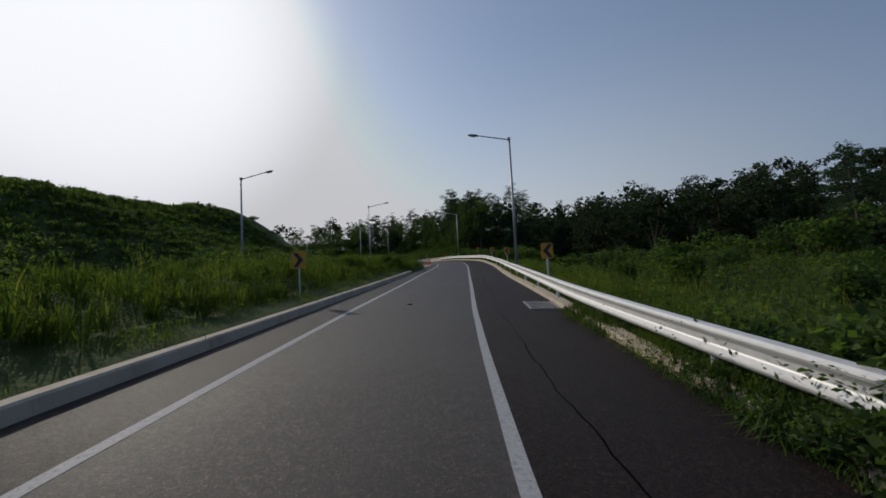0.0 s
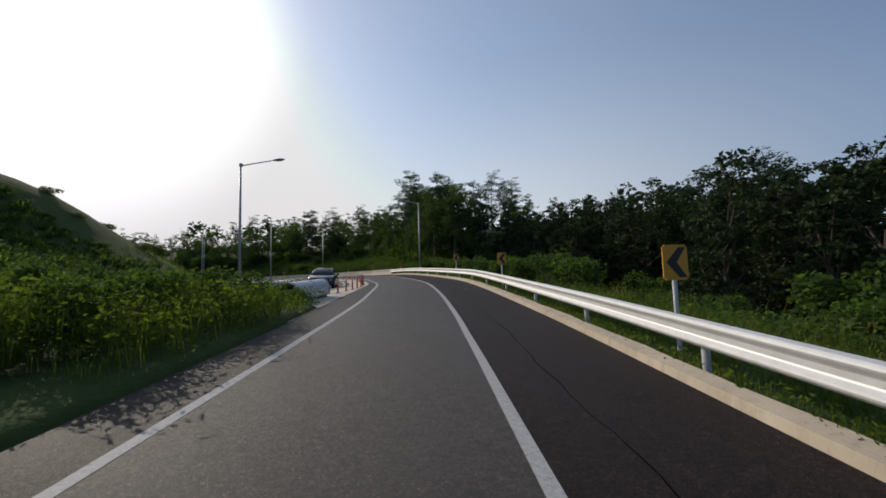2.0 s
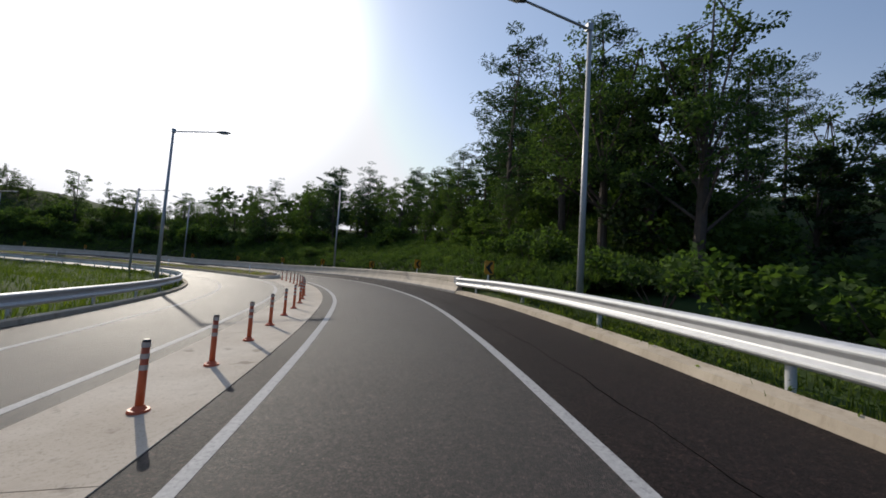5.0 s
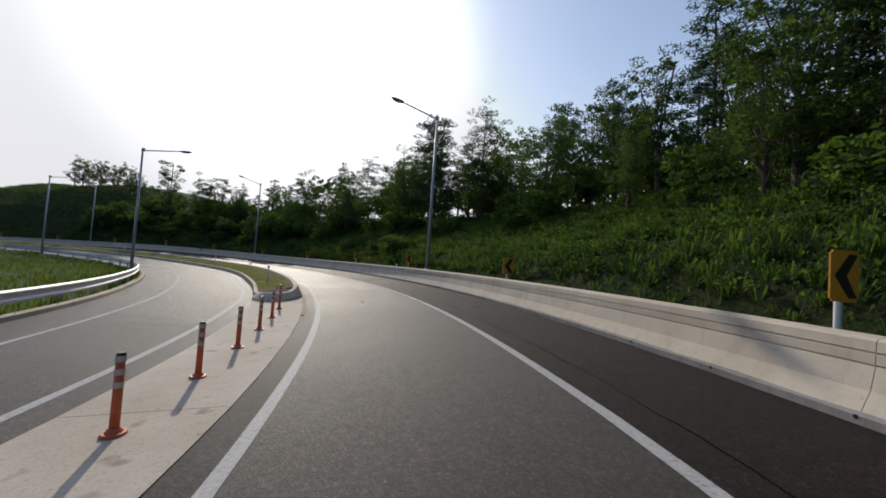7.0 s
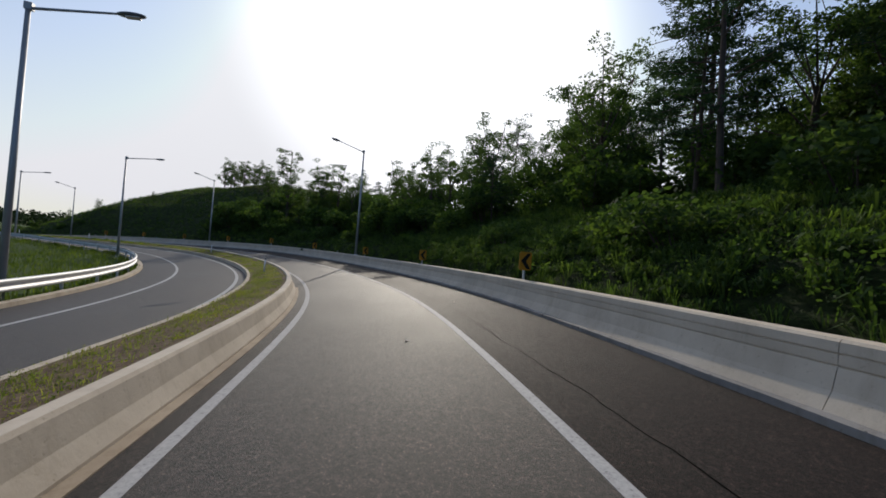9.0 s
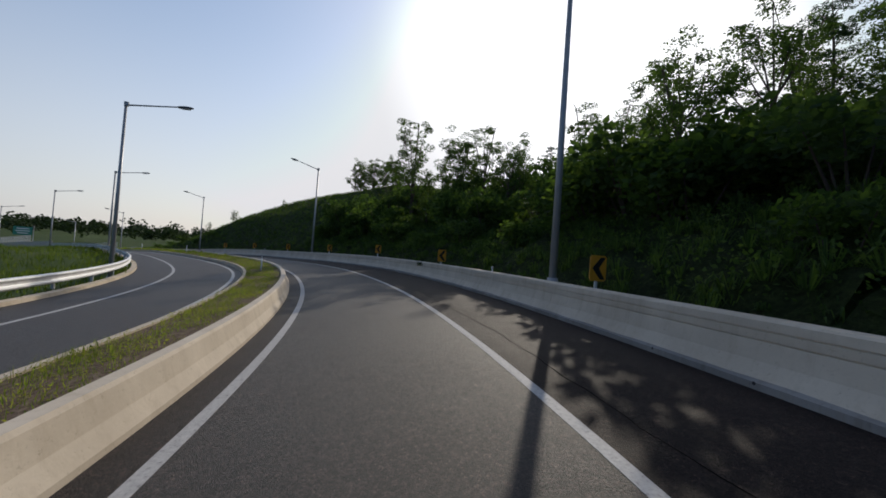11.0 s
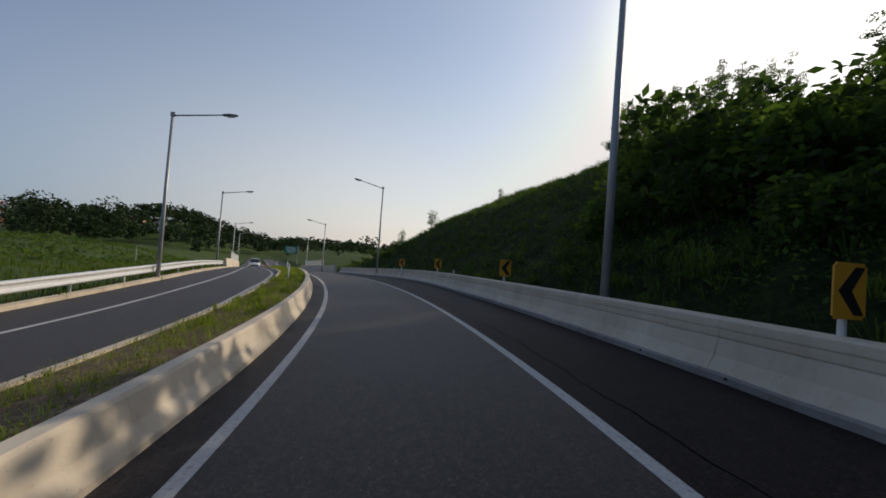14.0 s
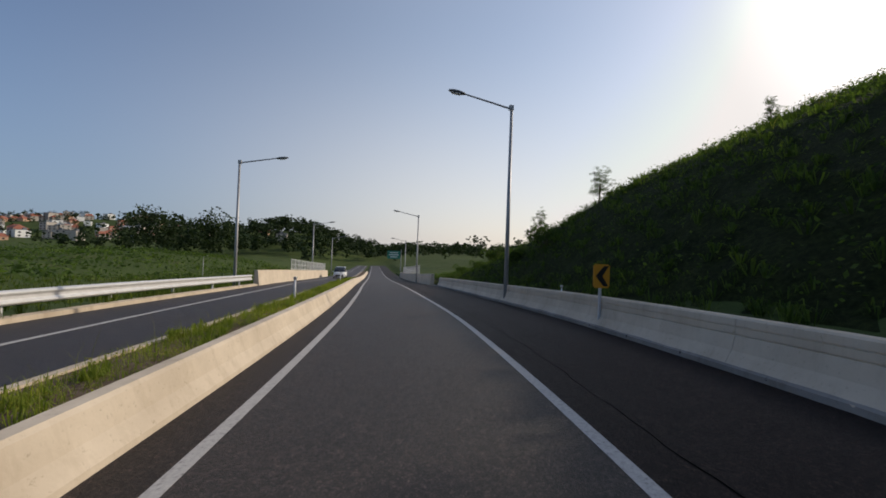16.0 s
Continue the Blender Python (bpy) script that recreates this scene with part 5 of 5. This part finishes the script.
tussocks("median_weeds", p[tall][::2], 0.16, 0.24, 22, M_FRESH, "taller grass clumps on the median", 168, 0.0045)
blades("median_weeds", p[tall][::9], 0.5, M_DRYGRASS, "thin seed stalks on the median", 169, 0.0022, 4, 0.12)
# beyond the oncoming road
p, s, u = scatter(68, 9000, (46, 300), (off(RAMP_EDGE, -16), off(RAMP_EDGE, -0.5)))
blades("bank_grass", p, 0.4, M_GRASS, "long grass on the bank beyond the guardrail", 69, 0.02, 5, 0.25)
p, s, u = scatter(70, 7000, (95, 300), (off(RAMP_EDGE, -45), off(RAMP_EDGE, -12)))
leaf_cover("undergrowth", lumps(p, 2.4, 0.6, 2.0), 0.22, M_VINE, "green plants over the far bank", 71, 5, 0.5, 0.5)
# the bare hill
carpet("hill_mat", (174, 244), (0.75, 31), 0.4, 0.4, 0.9, M_SHADEMAT, "low cushions of plants on the steep hill", "small green leaves over the steep hill", "soft tufts covering the steep hill", 72, 14000, 0.05, 6, (3, 0.42, 0.32, 14, 0.016))

p, s, u = scatter(161, 420, (180, 226), (off(RIGHT_EDGE, 9), off(RIGHT_EDGE, 33)))
blades("hill_plumes", p, 0.85, M_DRYGRASS, "tall dry grass plumes on the steep hill", 162, 0.008, 6, 0.3)
leaf_cover("undergrowth", p[::2], 0.06, M_LEAF, "low leafy shrubs on the steep hill", 163, 40, 0.35, 0.6)


def far_wood(name, seed, places, height, label, dense=10, leaf=0.085):
    """Distant trees too many to count: leaf clumps over stems, in one mesh."""
    r = np.random.RandomState(seed)
    pts = []
    for x, y, z in places:
        hgt = height * r.uniform(0.7, 1.25)
        for _ in range(7):
            a, far = r.uniform(0, 2 * math.pi), hgt * 0.3 * r.uniform(0, 1)
            pts.append(clump_points(r, np.array([x + math.cos(a) * far, y + math.sin(a) * far, z + hgt * r.uniform(0.3, 0.95)]), hgt * 0.2, dense, 0.8))
    me = leaf_mesh(name, np.concatenate(pts), height * leaf, M_SHADELEAF, 0.7, 0.3, seed)
    return tagged(add(name, me, M_SHADELEAF), label, "trees", kind="stuff")


def ring(seed, n, centre, sx, sy, clear=18):
    r = np.random.RandomState(seed)
    xy = np.array(centre) + r.normal(size=(n, 2)) * (sx, sy)
    rs, ru = road_coords(xy[:, 0], xy[:, 1])
    xy = xy[(np.abs(ru) > clear) | (rs > 399)]
    return np.c_[xy, ground_z(xy[:, 0], xy[:, 1])]


far_wood("far_wood", 81, ring(82, 420, (-300, -50), 50, 40, 26), 9.0, "dark wood on the distant hill")
far_wood("far_wood", 83, ring(84, 18, (-158.6, 34), 7, 5), 9.6, "row of dark trees beyond the field", 45, 0.032)
far_wood("far_wood", 85, ring(86, 420, (-400, -380), 120, 110), 8.0, "dark trees among the houses of the town")
far_wood("far_wood", 87, ring(88, 90, (-310, 112), 40, 22, 20), 8.0, "dark wood beyond the end of the road")
far_wood("far_wood", 93, ring(94, 520, (-560, -100), 75, 150, 60), 12.0, "wooded hills on the horizon", 8, 0.1)
far_wood("far_wood", 91, ring(92, 110, (30, 190), 60, 30, 42), 10.0, "deep wood behind the roadside trees")

# ---- road details ----
def seam(s):
    return crack_line + 0.035 * np.sin(s * 0.9) + 0.02 * np.sin(s * 3.7) + 0.012 * np.sin(s * 9.1)


def seam_half(s):
    return 0.0025 + 0.008 * np.clip(0.5 + 0.5 * np.sin(s * 0.37) + 0.5 * np.sin(s * 1.9 + 1), 0, 1)


seal = sweep("joint_seal", np.arange(-29, 240.1, 0.25), [(lambda s: seam(s) - seam_half(s), 0.004), (lambda s: seam(s) + seam_half(s * 1.1), 0.004), (lambda s: seam(s) + 0.003, 0.001), (lambda s: seam(s) - 0.003, 0.001)], M_SEALSHADE)
tagged(seal, "dark cracked joint between lane and shoulder", "road joint", kind="structure")


def drain_grate():
    root = tagged(new("drain_grate"), "galvanised steel drain grate in the shoulder", "drain grate")
    bm = bmesh.new()
    for x, y, sx, sy in ((0, -0.79, 0.88, 0.03), (0, 0.79, 0.88, 0.03), (-0.425, 0, 0.03, 1.55), (0.425, 0, 0.03, 1.55)):
        box_bm(bm, (sx, sy, 0.05), (x, y, 0))
    part("frame", bm, M_POLE, root)
    # flat dark sheet whose colour stands in for the shaded hollow
    bm = bmesh.new()
    box_bm(bm, (0.82, 1.54, 0.002), (0, 0, 0.002))
    part("pit_shade", bm, M_SEALSHADE, root, "dark sheet painting the shade under the bars")
    bm = bmesh.new()
    box_bm(bm, (0.012, 1.55, 0.05), (0, 0, -0.004))
    bar = bpy.data.meshes.new("bar")
    bm.to_mesh(bar)
    bm.free()
    for i in range(11):
        add("bar", bar, M_POLE, root).location = (-0.375 + 0.075 * i, 0, 0)
    bm = bmesh.new()
    box_bm(bm, (0.82, 0.006, 0.008), (0, 0, 0.013))
    rod = bpy.data.meshes.new("cross_rod")
    bm.to_mesh(rod)
    bm.free()
    for i in range(4):
        add("cross_rod", rod, M_RAIL, root).location = (0, -0.6 + 0.4 * i, 0)
    q = at_road(12.0, 3.78)
    bank = math.degrees(math.atan(float(np.interp(11.9, SS, CB))))
    root.matrix_basis = pose(q[0], q[1], q[2] + 0.006, 0, 0, heading(11.9)) @ pose(0, 0, 0, 2.7, -bank, 0)
    return root


drain_grate()


def scrap(s, u, size, material, label, category, turn):
    """A crumpled flat bit of litter on the asphalt."""
    bm = bmesh.new()
    box_bm(bm, (size, size * 0.6, 0.012))
    bmesh.ops.subdivide_edges(bm, edges=bm.edges[:], cuts=3, use_grid_fill=True)
    r = np.random.RandomState(int(s * 10))
    for v in bm.verts:
        v.co += Vector(r.normal(0, 0.07 * size, 3))
    ob = part("litter", bm, material)
    ob.matrix_basis = pose(*at_road(s, u, 0.02), 0, 0, turn)
    return tagged(ob, label, category)


scrap(12.3, -0.3, 0.13, M_ORANGE, "crumpled red scrap lying on the asphalt", "litter", 30)
for s, u, k in ((47, 3.1, 0.05), (66, 0.3, 0.06), (101.4, -0.2, 0.09), (99.3, 3.2, 0.15), (117, 0.6, 0.06), (122, 2.9, 0.06)):
    scrap(s, u, k, M_BAND, "pale pebble or scrap on the asphalt", "litter", s * 7)


# ---- delineators ----
def delineator(height, size=1.0):
    root = new("delineator")
    bm = bmesh.new()
    tube_bm(bm, (0, 0, -0.1), (0, 0, height), 0.04 * size, 0.035 * size, 12)
    part("post", bm, M_WHITE, root, smooth=True)
    bm = bmesh.new()
    tube_bm(bm, (0, -0.03, height + 0.05), (0, 0.03, height + 0.05), 0.062 * size, 0.062 * size, 16)
    head = part("reflector_head", bm, M_WHITE, root, "round pale reflector")
    bm = bmesh.new()
    tube_bm(bm, (0, -0.034, height + 0.05), (0, -0.03, height + 0.05), 0.045 * size, 0.045 * size, 16)
    part("reflector", bm, M_BAND, head)
    return root


deli = tagged(delineator(0.72), "white delineator post with round reflector on the median", "delineator", "median delineators")
for i, s in enumerate((109.9, 134, 158, 189, 204, 222)):
    q = at_road(s, -3.45, 0.28)
    m = pose(*q, 0, 0, heading(s))
    if i:
        copy_thing(deli, m)
    else:
        deli.matrix_basis = m
deli2 = tagged(delineator(0.12, 0.6), "short pale delineator on top of the wall", "delineator", "wall delineators")
for i, s in enumerate((112.5, 147, 187.8, 201.9)):
    q = at_road(s, table(RIGHT_EDGE, s) + 0.34, 0.805)
    m = pose(*q, 0, 0, heading(s))
    if i:
        copy_thing(deli2, m)
    else:
        deli2.matrix_basis = m

# ---- chevron that points the other way, in the gore ----
back_sign = new("chevron_sign")
bm = bmesh.new()
tube_bm(bm, (0, 0.03, -1.9), (0, 0.03, 0.55), 0.03, 0.03, 10)
part("post", bm, M_RAIL, back_sign)
bm = bmesh.new()
box_bm(bm, (0.5, 0.02, 0.62), (0, 0, 0.3))
part("panel", bm, M_SIGN, back_sign)
bm = bmesh.new()
f = bm.faces.new([bm.verts.new((-x, -0.0145, z)) for x, z in ((0.06, 0.56), (0.2, 0.56), (0.02, 0.3), (0.2, 0.04), (0.06, 0.04), (-0.17, 0.3))])
r = bmesh.ops.extrude_face_region(bm, geom=[f])
for v in r["geom"]:
    if isinstance(v, bmesh.types.BMVert):
        v.co.y += 0.003
bmesh.ops.recalc_face_normals(bm, faces=bm.faces)
part("chevron", bm, M_BLACK, back_sign, "black chevron pointing right")
back_sign.matrix_basis = pose(-4.95, 13.1, 2.02, 0, 0, 6) @ Matrix.Diagonal((0.9, 0.9, 0.95, 1))
tagged(back_sign, "yellow chevron sign among the tall weeds", "traffic sign")


# ---- crash cushion at the head of the slab ----
def crash_cushion():
    root = tagged(new("crash_cushion"), "silver steel crash cushion with rounded top", "crash cushion")

    def mid(s):
        return -3.88 + 0.2 * (s - 45.75)

    arc = [(0.38 * math.cos(a), 0.52 + 0.3 * math.sin(a)) for a in np.linspace(0, math.pi, 25)]
    inner = [(u - 0.012 * (1 if u > 0 else -1), h - 0.015) for u, h in reversed(arc)]
    for s0, s1 in ((42.7, 44.22), (44.24, 45.72)):
        sweep("cover", np.linspace(s0, s1, 6), [(lambda s, u=u: mid(s) + u, h) for u, h in arc + inner], M_RAIL, root, "rounded silver steel cover", smooth=True)
        for side in (-1, 1):
            q = [(0.36, 0.12), (0.37, 0.14), (0.4, 0.19), (0.4, 0.24), (0.37, 0.28), (0.4, 0.32), (0.4, 0.38), (0.37, 0.42), (0.4, 0.47), (0.388, 0.53), (0.36, 0.53)]
            sweep("side_beam", np.linspace(s0, s1, 4), [(lambda s, a=side * a: mid(s) + a, h) for a, h in q], M_RAIL, root, "corrugated side beam")
    end = [(-0.39, 0.1), (0.39, 0.1), (0.41, 0.5), (0.3, 0.76), (0.0, 0.86), (-0.3, 0.76), (-0.41, 0.5)]
    sweep("end_plate", [45.73, 45.83], [(lambda s, u=u: mid(s) + u, h) for u, h in end], M_LAMPHEAD, root, "dark steel end plate")
    for s0 in (42.9, 44.2, 45.5):
        sweep("foot", [s0, s0 + 0.14], [(lambda s, u=u: mid(s) + u, h) for u, h in ((-0.3, 0.0), (0.34, 0.0), (0.34, 0.14), (-0.3, 0.14))], M_POLE, root)
    for s0, h in ((45.0, 0.2), (44.1, 0.2)):
        sweep("reflector", [s0, s0 + 0.16], [(lambda s: mid(s) + 0.4, h), (lambda s: mid(s) + 0.41, h), (lambda s: mid(s) + 0.41, h + 0.04), (lambda s: mid(s) + 0.4, h + 0.04)], M_WHITE, root, "small white reflector strip")
    return root


crash_cushion()


# ---- cars ----
def loft(bm, rings):
    """Skin between closed rings of equally many points, with ends closed."""
    vs = [[bm.verts.new(p) for p in ring] for ring in rings]
    n = len(vs[0])
    for a, b in zip(vs, vs[1:]):
        for i in range(n):
            bm.faces.new((a[i], a[(i + 1) % n], b[(i + 1) % n], b[i]))
    bm.faces.new(list(reversed(vs[0])))
    bm.faces.new(vs[-1])
    bmesh.ops.recalc_face_normals(bm, faces=bm.faces)


def car(paint, rows, cabin, wheels, length):
    """rows: x, half width, underside, shoulder, top of the body; cabin: x, half width at belt, half width at roof, belt, roof."""
    root = new("car")
    bm = bmesh.new()
    loft(bm, [[(x, w * 0.86, b), (x, w, b + 0.12), (x, w, (b + t) / 2), (x, w * 0.97, s), (x, w * 0.84, t), (x, 0, t + 0.02),
               (x, -w * 0.84, t), (x, -w * 0.97, s), (x, -w, (b + t) / 2), (x, -w, b + 0.12), (x, -w * 0.86, b)] for x, w, b, s, t in rows])
    body = part("body", bm, paint, root, smooth=True)
    bm = bmesh.new()
    loft(bm, [[(x, wb, zb), (x, wr, zr - 0.04), (x, wr * 0.8, zr), (x, -wr * 0.8, zr), (x, -wr, zr - 0.04), (x, -wb, zb)] for x, wb, wr, zb, zr in cabin])
    part("window", bm, M_GLASS, root, "dark tinted car glass", True)
    bm = bmesh.new()
    top = [c for c in cabin if c[4] >= max(q[4] for q in cabin) - 0.09]
    loft(bm, [[(x, wr * 0.99, zr - 0.03), (x, wr * 0.82, zr + 0.012), (x, -wr * 0.82, zr + 0.012), (x, -wr * 0.99, zr - 0.03)] for x, wb, wr, zb, zr in top])
    part("roof", bm, paint, root)
    w = rows[len(rows) // 2][1]
    for x in wheels:
        for side in (-1, 1):
            bm = bmesh.new()
            tube_bm(bm, (x, side * (w - 0.2), 0.33), (x, side * (w + 0.005), 0.33), 0.33, 0.33, 22)
            wheel = part("wheel", bm, M_RUBBER, root, "black tyre")
            bm = bmesh.new()
            tube_bm(bm, (x, side * (w + 0.004), 0.33), (x, side * (w + 0.012), 0.33), 0.2, 0.17, 14)
            part("rim", bm, M_RAIL, wheel)
    front = rows[0]
    for side in (-1, 1):
        bm = bmesh.new()
        box_bm(bm, (0.1, 0.36, 0.1), (rows[1][0] - 0.02, side * (rows[1][1] - 0.25), rows[1][3] - 0.06), Matrix.Rotation(side * 0.35, 4, "Z"))
        part("headlight", bm, M_LIGHT, root, "pale headlamp")
        bm = bmesh.new()
        box_bm(bm, (0.12, 0.2, 0.13), (cabin[1][0] - 0.05, side * (w + 0.1), cabin[0][3] + 0.08))
        part("wing_mirror", bm, paint, root)
    bm = bmesh.new()
    box_bm(bm, (0.04, 1.1, 0.22), (front[0] - 0.01, 0, 0.5))
    part("grille", bm, M_BLACK, root)
    bm = bmesh.new()
    box_bm(bm, (0.02, 0.5, 0.1), (front[0] - 0.035, 0, 0.38))
    part("number_plate", bm, M_WHITE, root, "blank pale number plate")
    return root


SEDAN = [(-2.38, 0.62, 0.3, 0.58, 0.66), (-2.2, 0.8, 0.22, 0.66, 0.74), (-1.5, 0.92, 0.2, 0.78, 0.9), (-0.7, 0.93, 0.2, 0.86, 0.99), (0.6, 0.93, 0.2, 0.9, 1.0), (1.6, 0.92, 0.2, 0.92, 1.03), (2.25, 0.84, 0.26, 0.88, 1.02), (2.42, 0.7, 0.4, 0.8, 0.92)]
SEDAN_CABIN = [(-1.0, 0.8, 0.72, 0.95, 0.98), (-0.2, 0.84, 0.64, 0.97, 1.4), (0.4, 0.84, 0.64, 0.98, 1.47), (1.0, 0.83, 0.63, 0.99, 1.43), (1.75, 0.78, 0.62, 1.01, 1.18), (2.05, 0.74, 0.66, 1.02, 1.05)]
VAN = [(-2.2, 0.7, 0.3, 0.7, 0.8), (-2.05, 0.84, 0.24, 0.8, 0.95), (-1.4, 0.9, 0.22, 0.95, 1.05), (0.0, 0.92, 0.22, 1.0, 1.1), (1.8, 0.92, 0.22, 1.0, 1.12), (2.2, 0.86, 0.3, 1.0, 1.1)]
VAN_CABIN = [(-1.5, 0.82, 0.74, 1.02, 1.06), (-0.8, 0.86, 0.72, 1.06, 1.66), (0.2, 0.86, 0.73, 1.08, 1.76), (1.6, 0.86, 0.73, 1.08, 1.74), (2.1, 0.84, 0.74, 1.08, 1.4)]


def park(ob, s, u):
    q = at_road(s, u)
    bank = math.degrees(math.atan(float(np.interp(s, SS, CB))))
    ob.matrix_basis = pose(*q, 0, 0, heading(s) + 90) @ pose(0, 0, 0, bank, 0, 0)
    return ob


park(tagged(car(M_CARPAINT, SEDAN, SEDAN_CABIN, (-1.45, 1.4), 4.8), "dark glossy sedan on the oncoming lane", "car"), 57.0, -5.6)
park(tagged(car(M_CARWHITE, VAN, VAN_CABIN, (-1.35, 1.35), 4.4), "small white van far along the oncoming lane", "car"), 252.0, -5.9)

# ---- walls and fences at the bridge ----
wl = sweep("bridge_parapet", np.arange(219.3, 262.1, 1.0), [(off(RAMP_EDGE, 0.02), -0.15), (off(RAMP_EDGE, -0.04), 0.3), (off(RAMP_EDGE, -0.12), 1.1), (off(RAMP_EDGE, -0.34), 1.1), (off(RAMP_EDGE, -0.4), -0.15)], M_CONC)
tagged(wl, "pale sunlit concrete parapet beyond the guardrail", "parapet", kind="structure")
wr = sweep("bridge_parapet", np.arange(228.2, 275.1, 1.0), [(off(RIGHT_EDGE, -0.25), -0.1), (off(RIGHT_EDGE, -0.2), 0.3), (off(RIGHT_EDGE, -0.1), 1.15), (off(RIGHT_EDGE, 0.16), 1.15), (off(RIGHT_EDGE, 0.2), -0.1)], M_CONC)
tagged(wr, "tall pale concrete parapet beside the shoulder", "parapet", kind="structure")


def fence(rows, s0, s1, base, label):
    root = tagged(new("fence"), label, "fence")
    for h in (0.06, 0.55, 1.05):
        sweep("fence_rail", np.arange(s0, s1 + 0.1, 2.0), [(off(rows, 0.02), base + h), (off(rows, -0.02), base + h), (off(rows, -0.02), base + h + 0.04), (off(rows, 0.02), base + h + 0.04)], M_RAIL, root)
    bm = bmesh.new()
    box_bm(bm, (0.05, 0.05, 1.15), (0, 0, 0.57))
    me = bpy.data.meshes.new("fence_post")
    bm.to_mesh(me)
    bm.free()
    bm = bmesh.new()
    box_bm(bm, (0.02, 0.02, 1.0), (0, 0, 0.56))
    bar = bpy.data.meshes.new("fence_bar")
    bm.to_mesh(bar)
    bm.free()
    for s in np.arange(s0, s1, 2.0):
        q = at_road(s, table(rows, s), base)
        add("fence_post", me, M_RAIL, root).location = q
        for k in range(1, 6):
            q = at_road(s + k / 3.0, table(rows, s), base)
            add("fence_bar", bar, M_RAIL, root).location = q


fence([(k, v - 0.23) for k, v in RAMP_EDGE], 231, 259, 1.1, "pale steel mesh fence on the parapet")
fence([(k, v + 0.05) for k, v in RIGHT_EDGE], 240, 268, 1.15, "pale steel mesh fence on the tall parapet")

# ---- direction sign far ahead ----
gs = tagged(new("direction_sign"), "green direction sign with pale unreadable lines", "traffic sign")
bm = bmesh.new()
box_bm(bm, (4.2, 0.08, 2.6), (0, 0, 5.6))
part("panel", bm, M_GREENSIGN, gs)
for z, wdt in ((6.3, 2.8), (5.6, 3.2), (4.9, 2.4)):
    bm = bmesh.new()
    box_bm(bm, (wdt, 0.02, 0.28), (0, -0.055, z))
    part("lettering_bar", bm, M_WHITE, gs, "pale bar of lettering")
bm = bmesh.new()
tube_bm(bm, (2.4, 0.2, -1), (2.4, 0.2, 7.4), 0.14, 0.12, 12)
tube_bm(bm, (2.4, 0.2, 6.2), (-1.8, 0.12, 6.2), 0.07, 0.06, 8)
part("post", bm, M_POLE, gs)
q = at_road(318, 5.6)
gs.matrix_basis = pose(*q, 0, 0, heading(318))

# ---- small shed in the dale ----
shed = tagged(new("shed"), "small pale shed before the dark wood", "shed")
bm = bmesh.new()
box_bm(bm, (4.2, 2.6, 2.3), (0, 0, 1.1))
part("wall", bm, M_WHITE, shed)
bm = bmesh.new()
box_bm(bm, (4.5, 2.9, 0.12), (0, 0, 2.31))
part("roof", bm, M_ROOFGREY, shed)
bm = bmesh.new()
box_bm(bm, (0.9, 0.05, 1.9), (1.0, -1.31, 0.95))
part("door", bm, M_ROOFGREY, shed)
shed.matrix_basis = pose(31.5, 60.7, float(ground_z([31.5], [60.7])[0]) - 0.1, 0, 0, -25)


# ---- the town on the far slope ----
def house(w, d, h, wallm, roofm, flat=False):
    root = new("house")
    bm = bmesh.new()
    box_bm(bm, (w, d, h), (0, 0, h / 2))
    part("wall", bm, wallm, root)
    bm = bmesh.new()
    if flat:
        box_bm(bm, (w + 0.4, d + 0.4, 0.35), (0, 0, h + 0.17))
        box_bm(bm, (2.2, 2.2, 1.6), (w * 0.2, 0, h + 1.1))
    else:
        e, rise = 0.5, 0.28 * d + 0.6
        vs = [bm.verts.new(p) for p in ((-w / 2 - e, -d / 2 - e, h), (w / 2 + e, -d / 2 - e, h), (w / 2 + e, d / 2 + e, h), (-w / 2 - e, d / 2 + e, h), (-w * 0.3, 0, h + rise), (w * 0.3, 0, h + rise))]
        for f in ((0, 1, 5, 4), (1, 2, 5), (2, 3, 4, 5), (3, 0, 4), (3, 2, 1, 0)):
            bm.faces.new([vs[i] for i in f])
    part("roof", bm, roofm, root)
    bm = bmesh.new()
    box_bm(bm, (1.5, 0.12, 1.3))
    me = bpy.data.meshes.new("window")
    bm.to_mesh(me)
    bm.free()
    for floor in range(int(h // 2.7)):
        for k in range(2):
            for y in (-d / 2, d / 2):
                add("window", me, M_WINDOW, root).location = (-w * 0.24 + k * w * 0.48, y, 1.6 + floor * 2.7)
    return root


KINDS = [tagged(house(10, 8, 5.6, M_PLASTER, M_ROOF), "pale house with red tiled roof", "house", "town houses"),
         tagged(house(9, 8, 6.2, M_WHITE, M_ROOFGREY, True), "white flat-roofed house in the town", "house", "town houses"),
         tagged(house(11, 8, 3.2, M_PINK, M_ROOF), "low brick-coloured house with red roof", "house", "town houses"),
         tagged(house(9, 9, 8.5, M_PLASTER, M_ROOFGREY, True), "three-storey pale house with flat roof", "house", "town houses")]
town = Stock(KINDS)
r2 = np.random.RandomState(17)
for i in range(150):
    far, az = r2.uniform(390, 600), math.radians(r2.uniform(139, 162))
    x, y = -94 - math.sin(az) * far, 117 + math.cos(az) * far
    z = float(ground_z([x], [y])[0])
    town.plant(i, x, y, z - 0.3, r2.uniform(0, 360), r2.uniform(0.6, 0.9))
for i in range(3):
    far, az = r2.uniform(230, 260), math.radians(r2.uniform(130, 134))
    x, y = -94 - math.sin(az) * far, 117 + math.cos(az) * far
    town.plant(i + 1, x, y, float(ground_z([x], [y])[0]) - 0.3, r2.uniform(0, 360), 0.62)
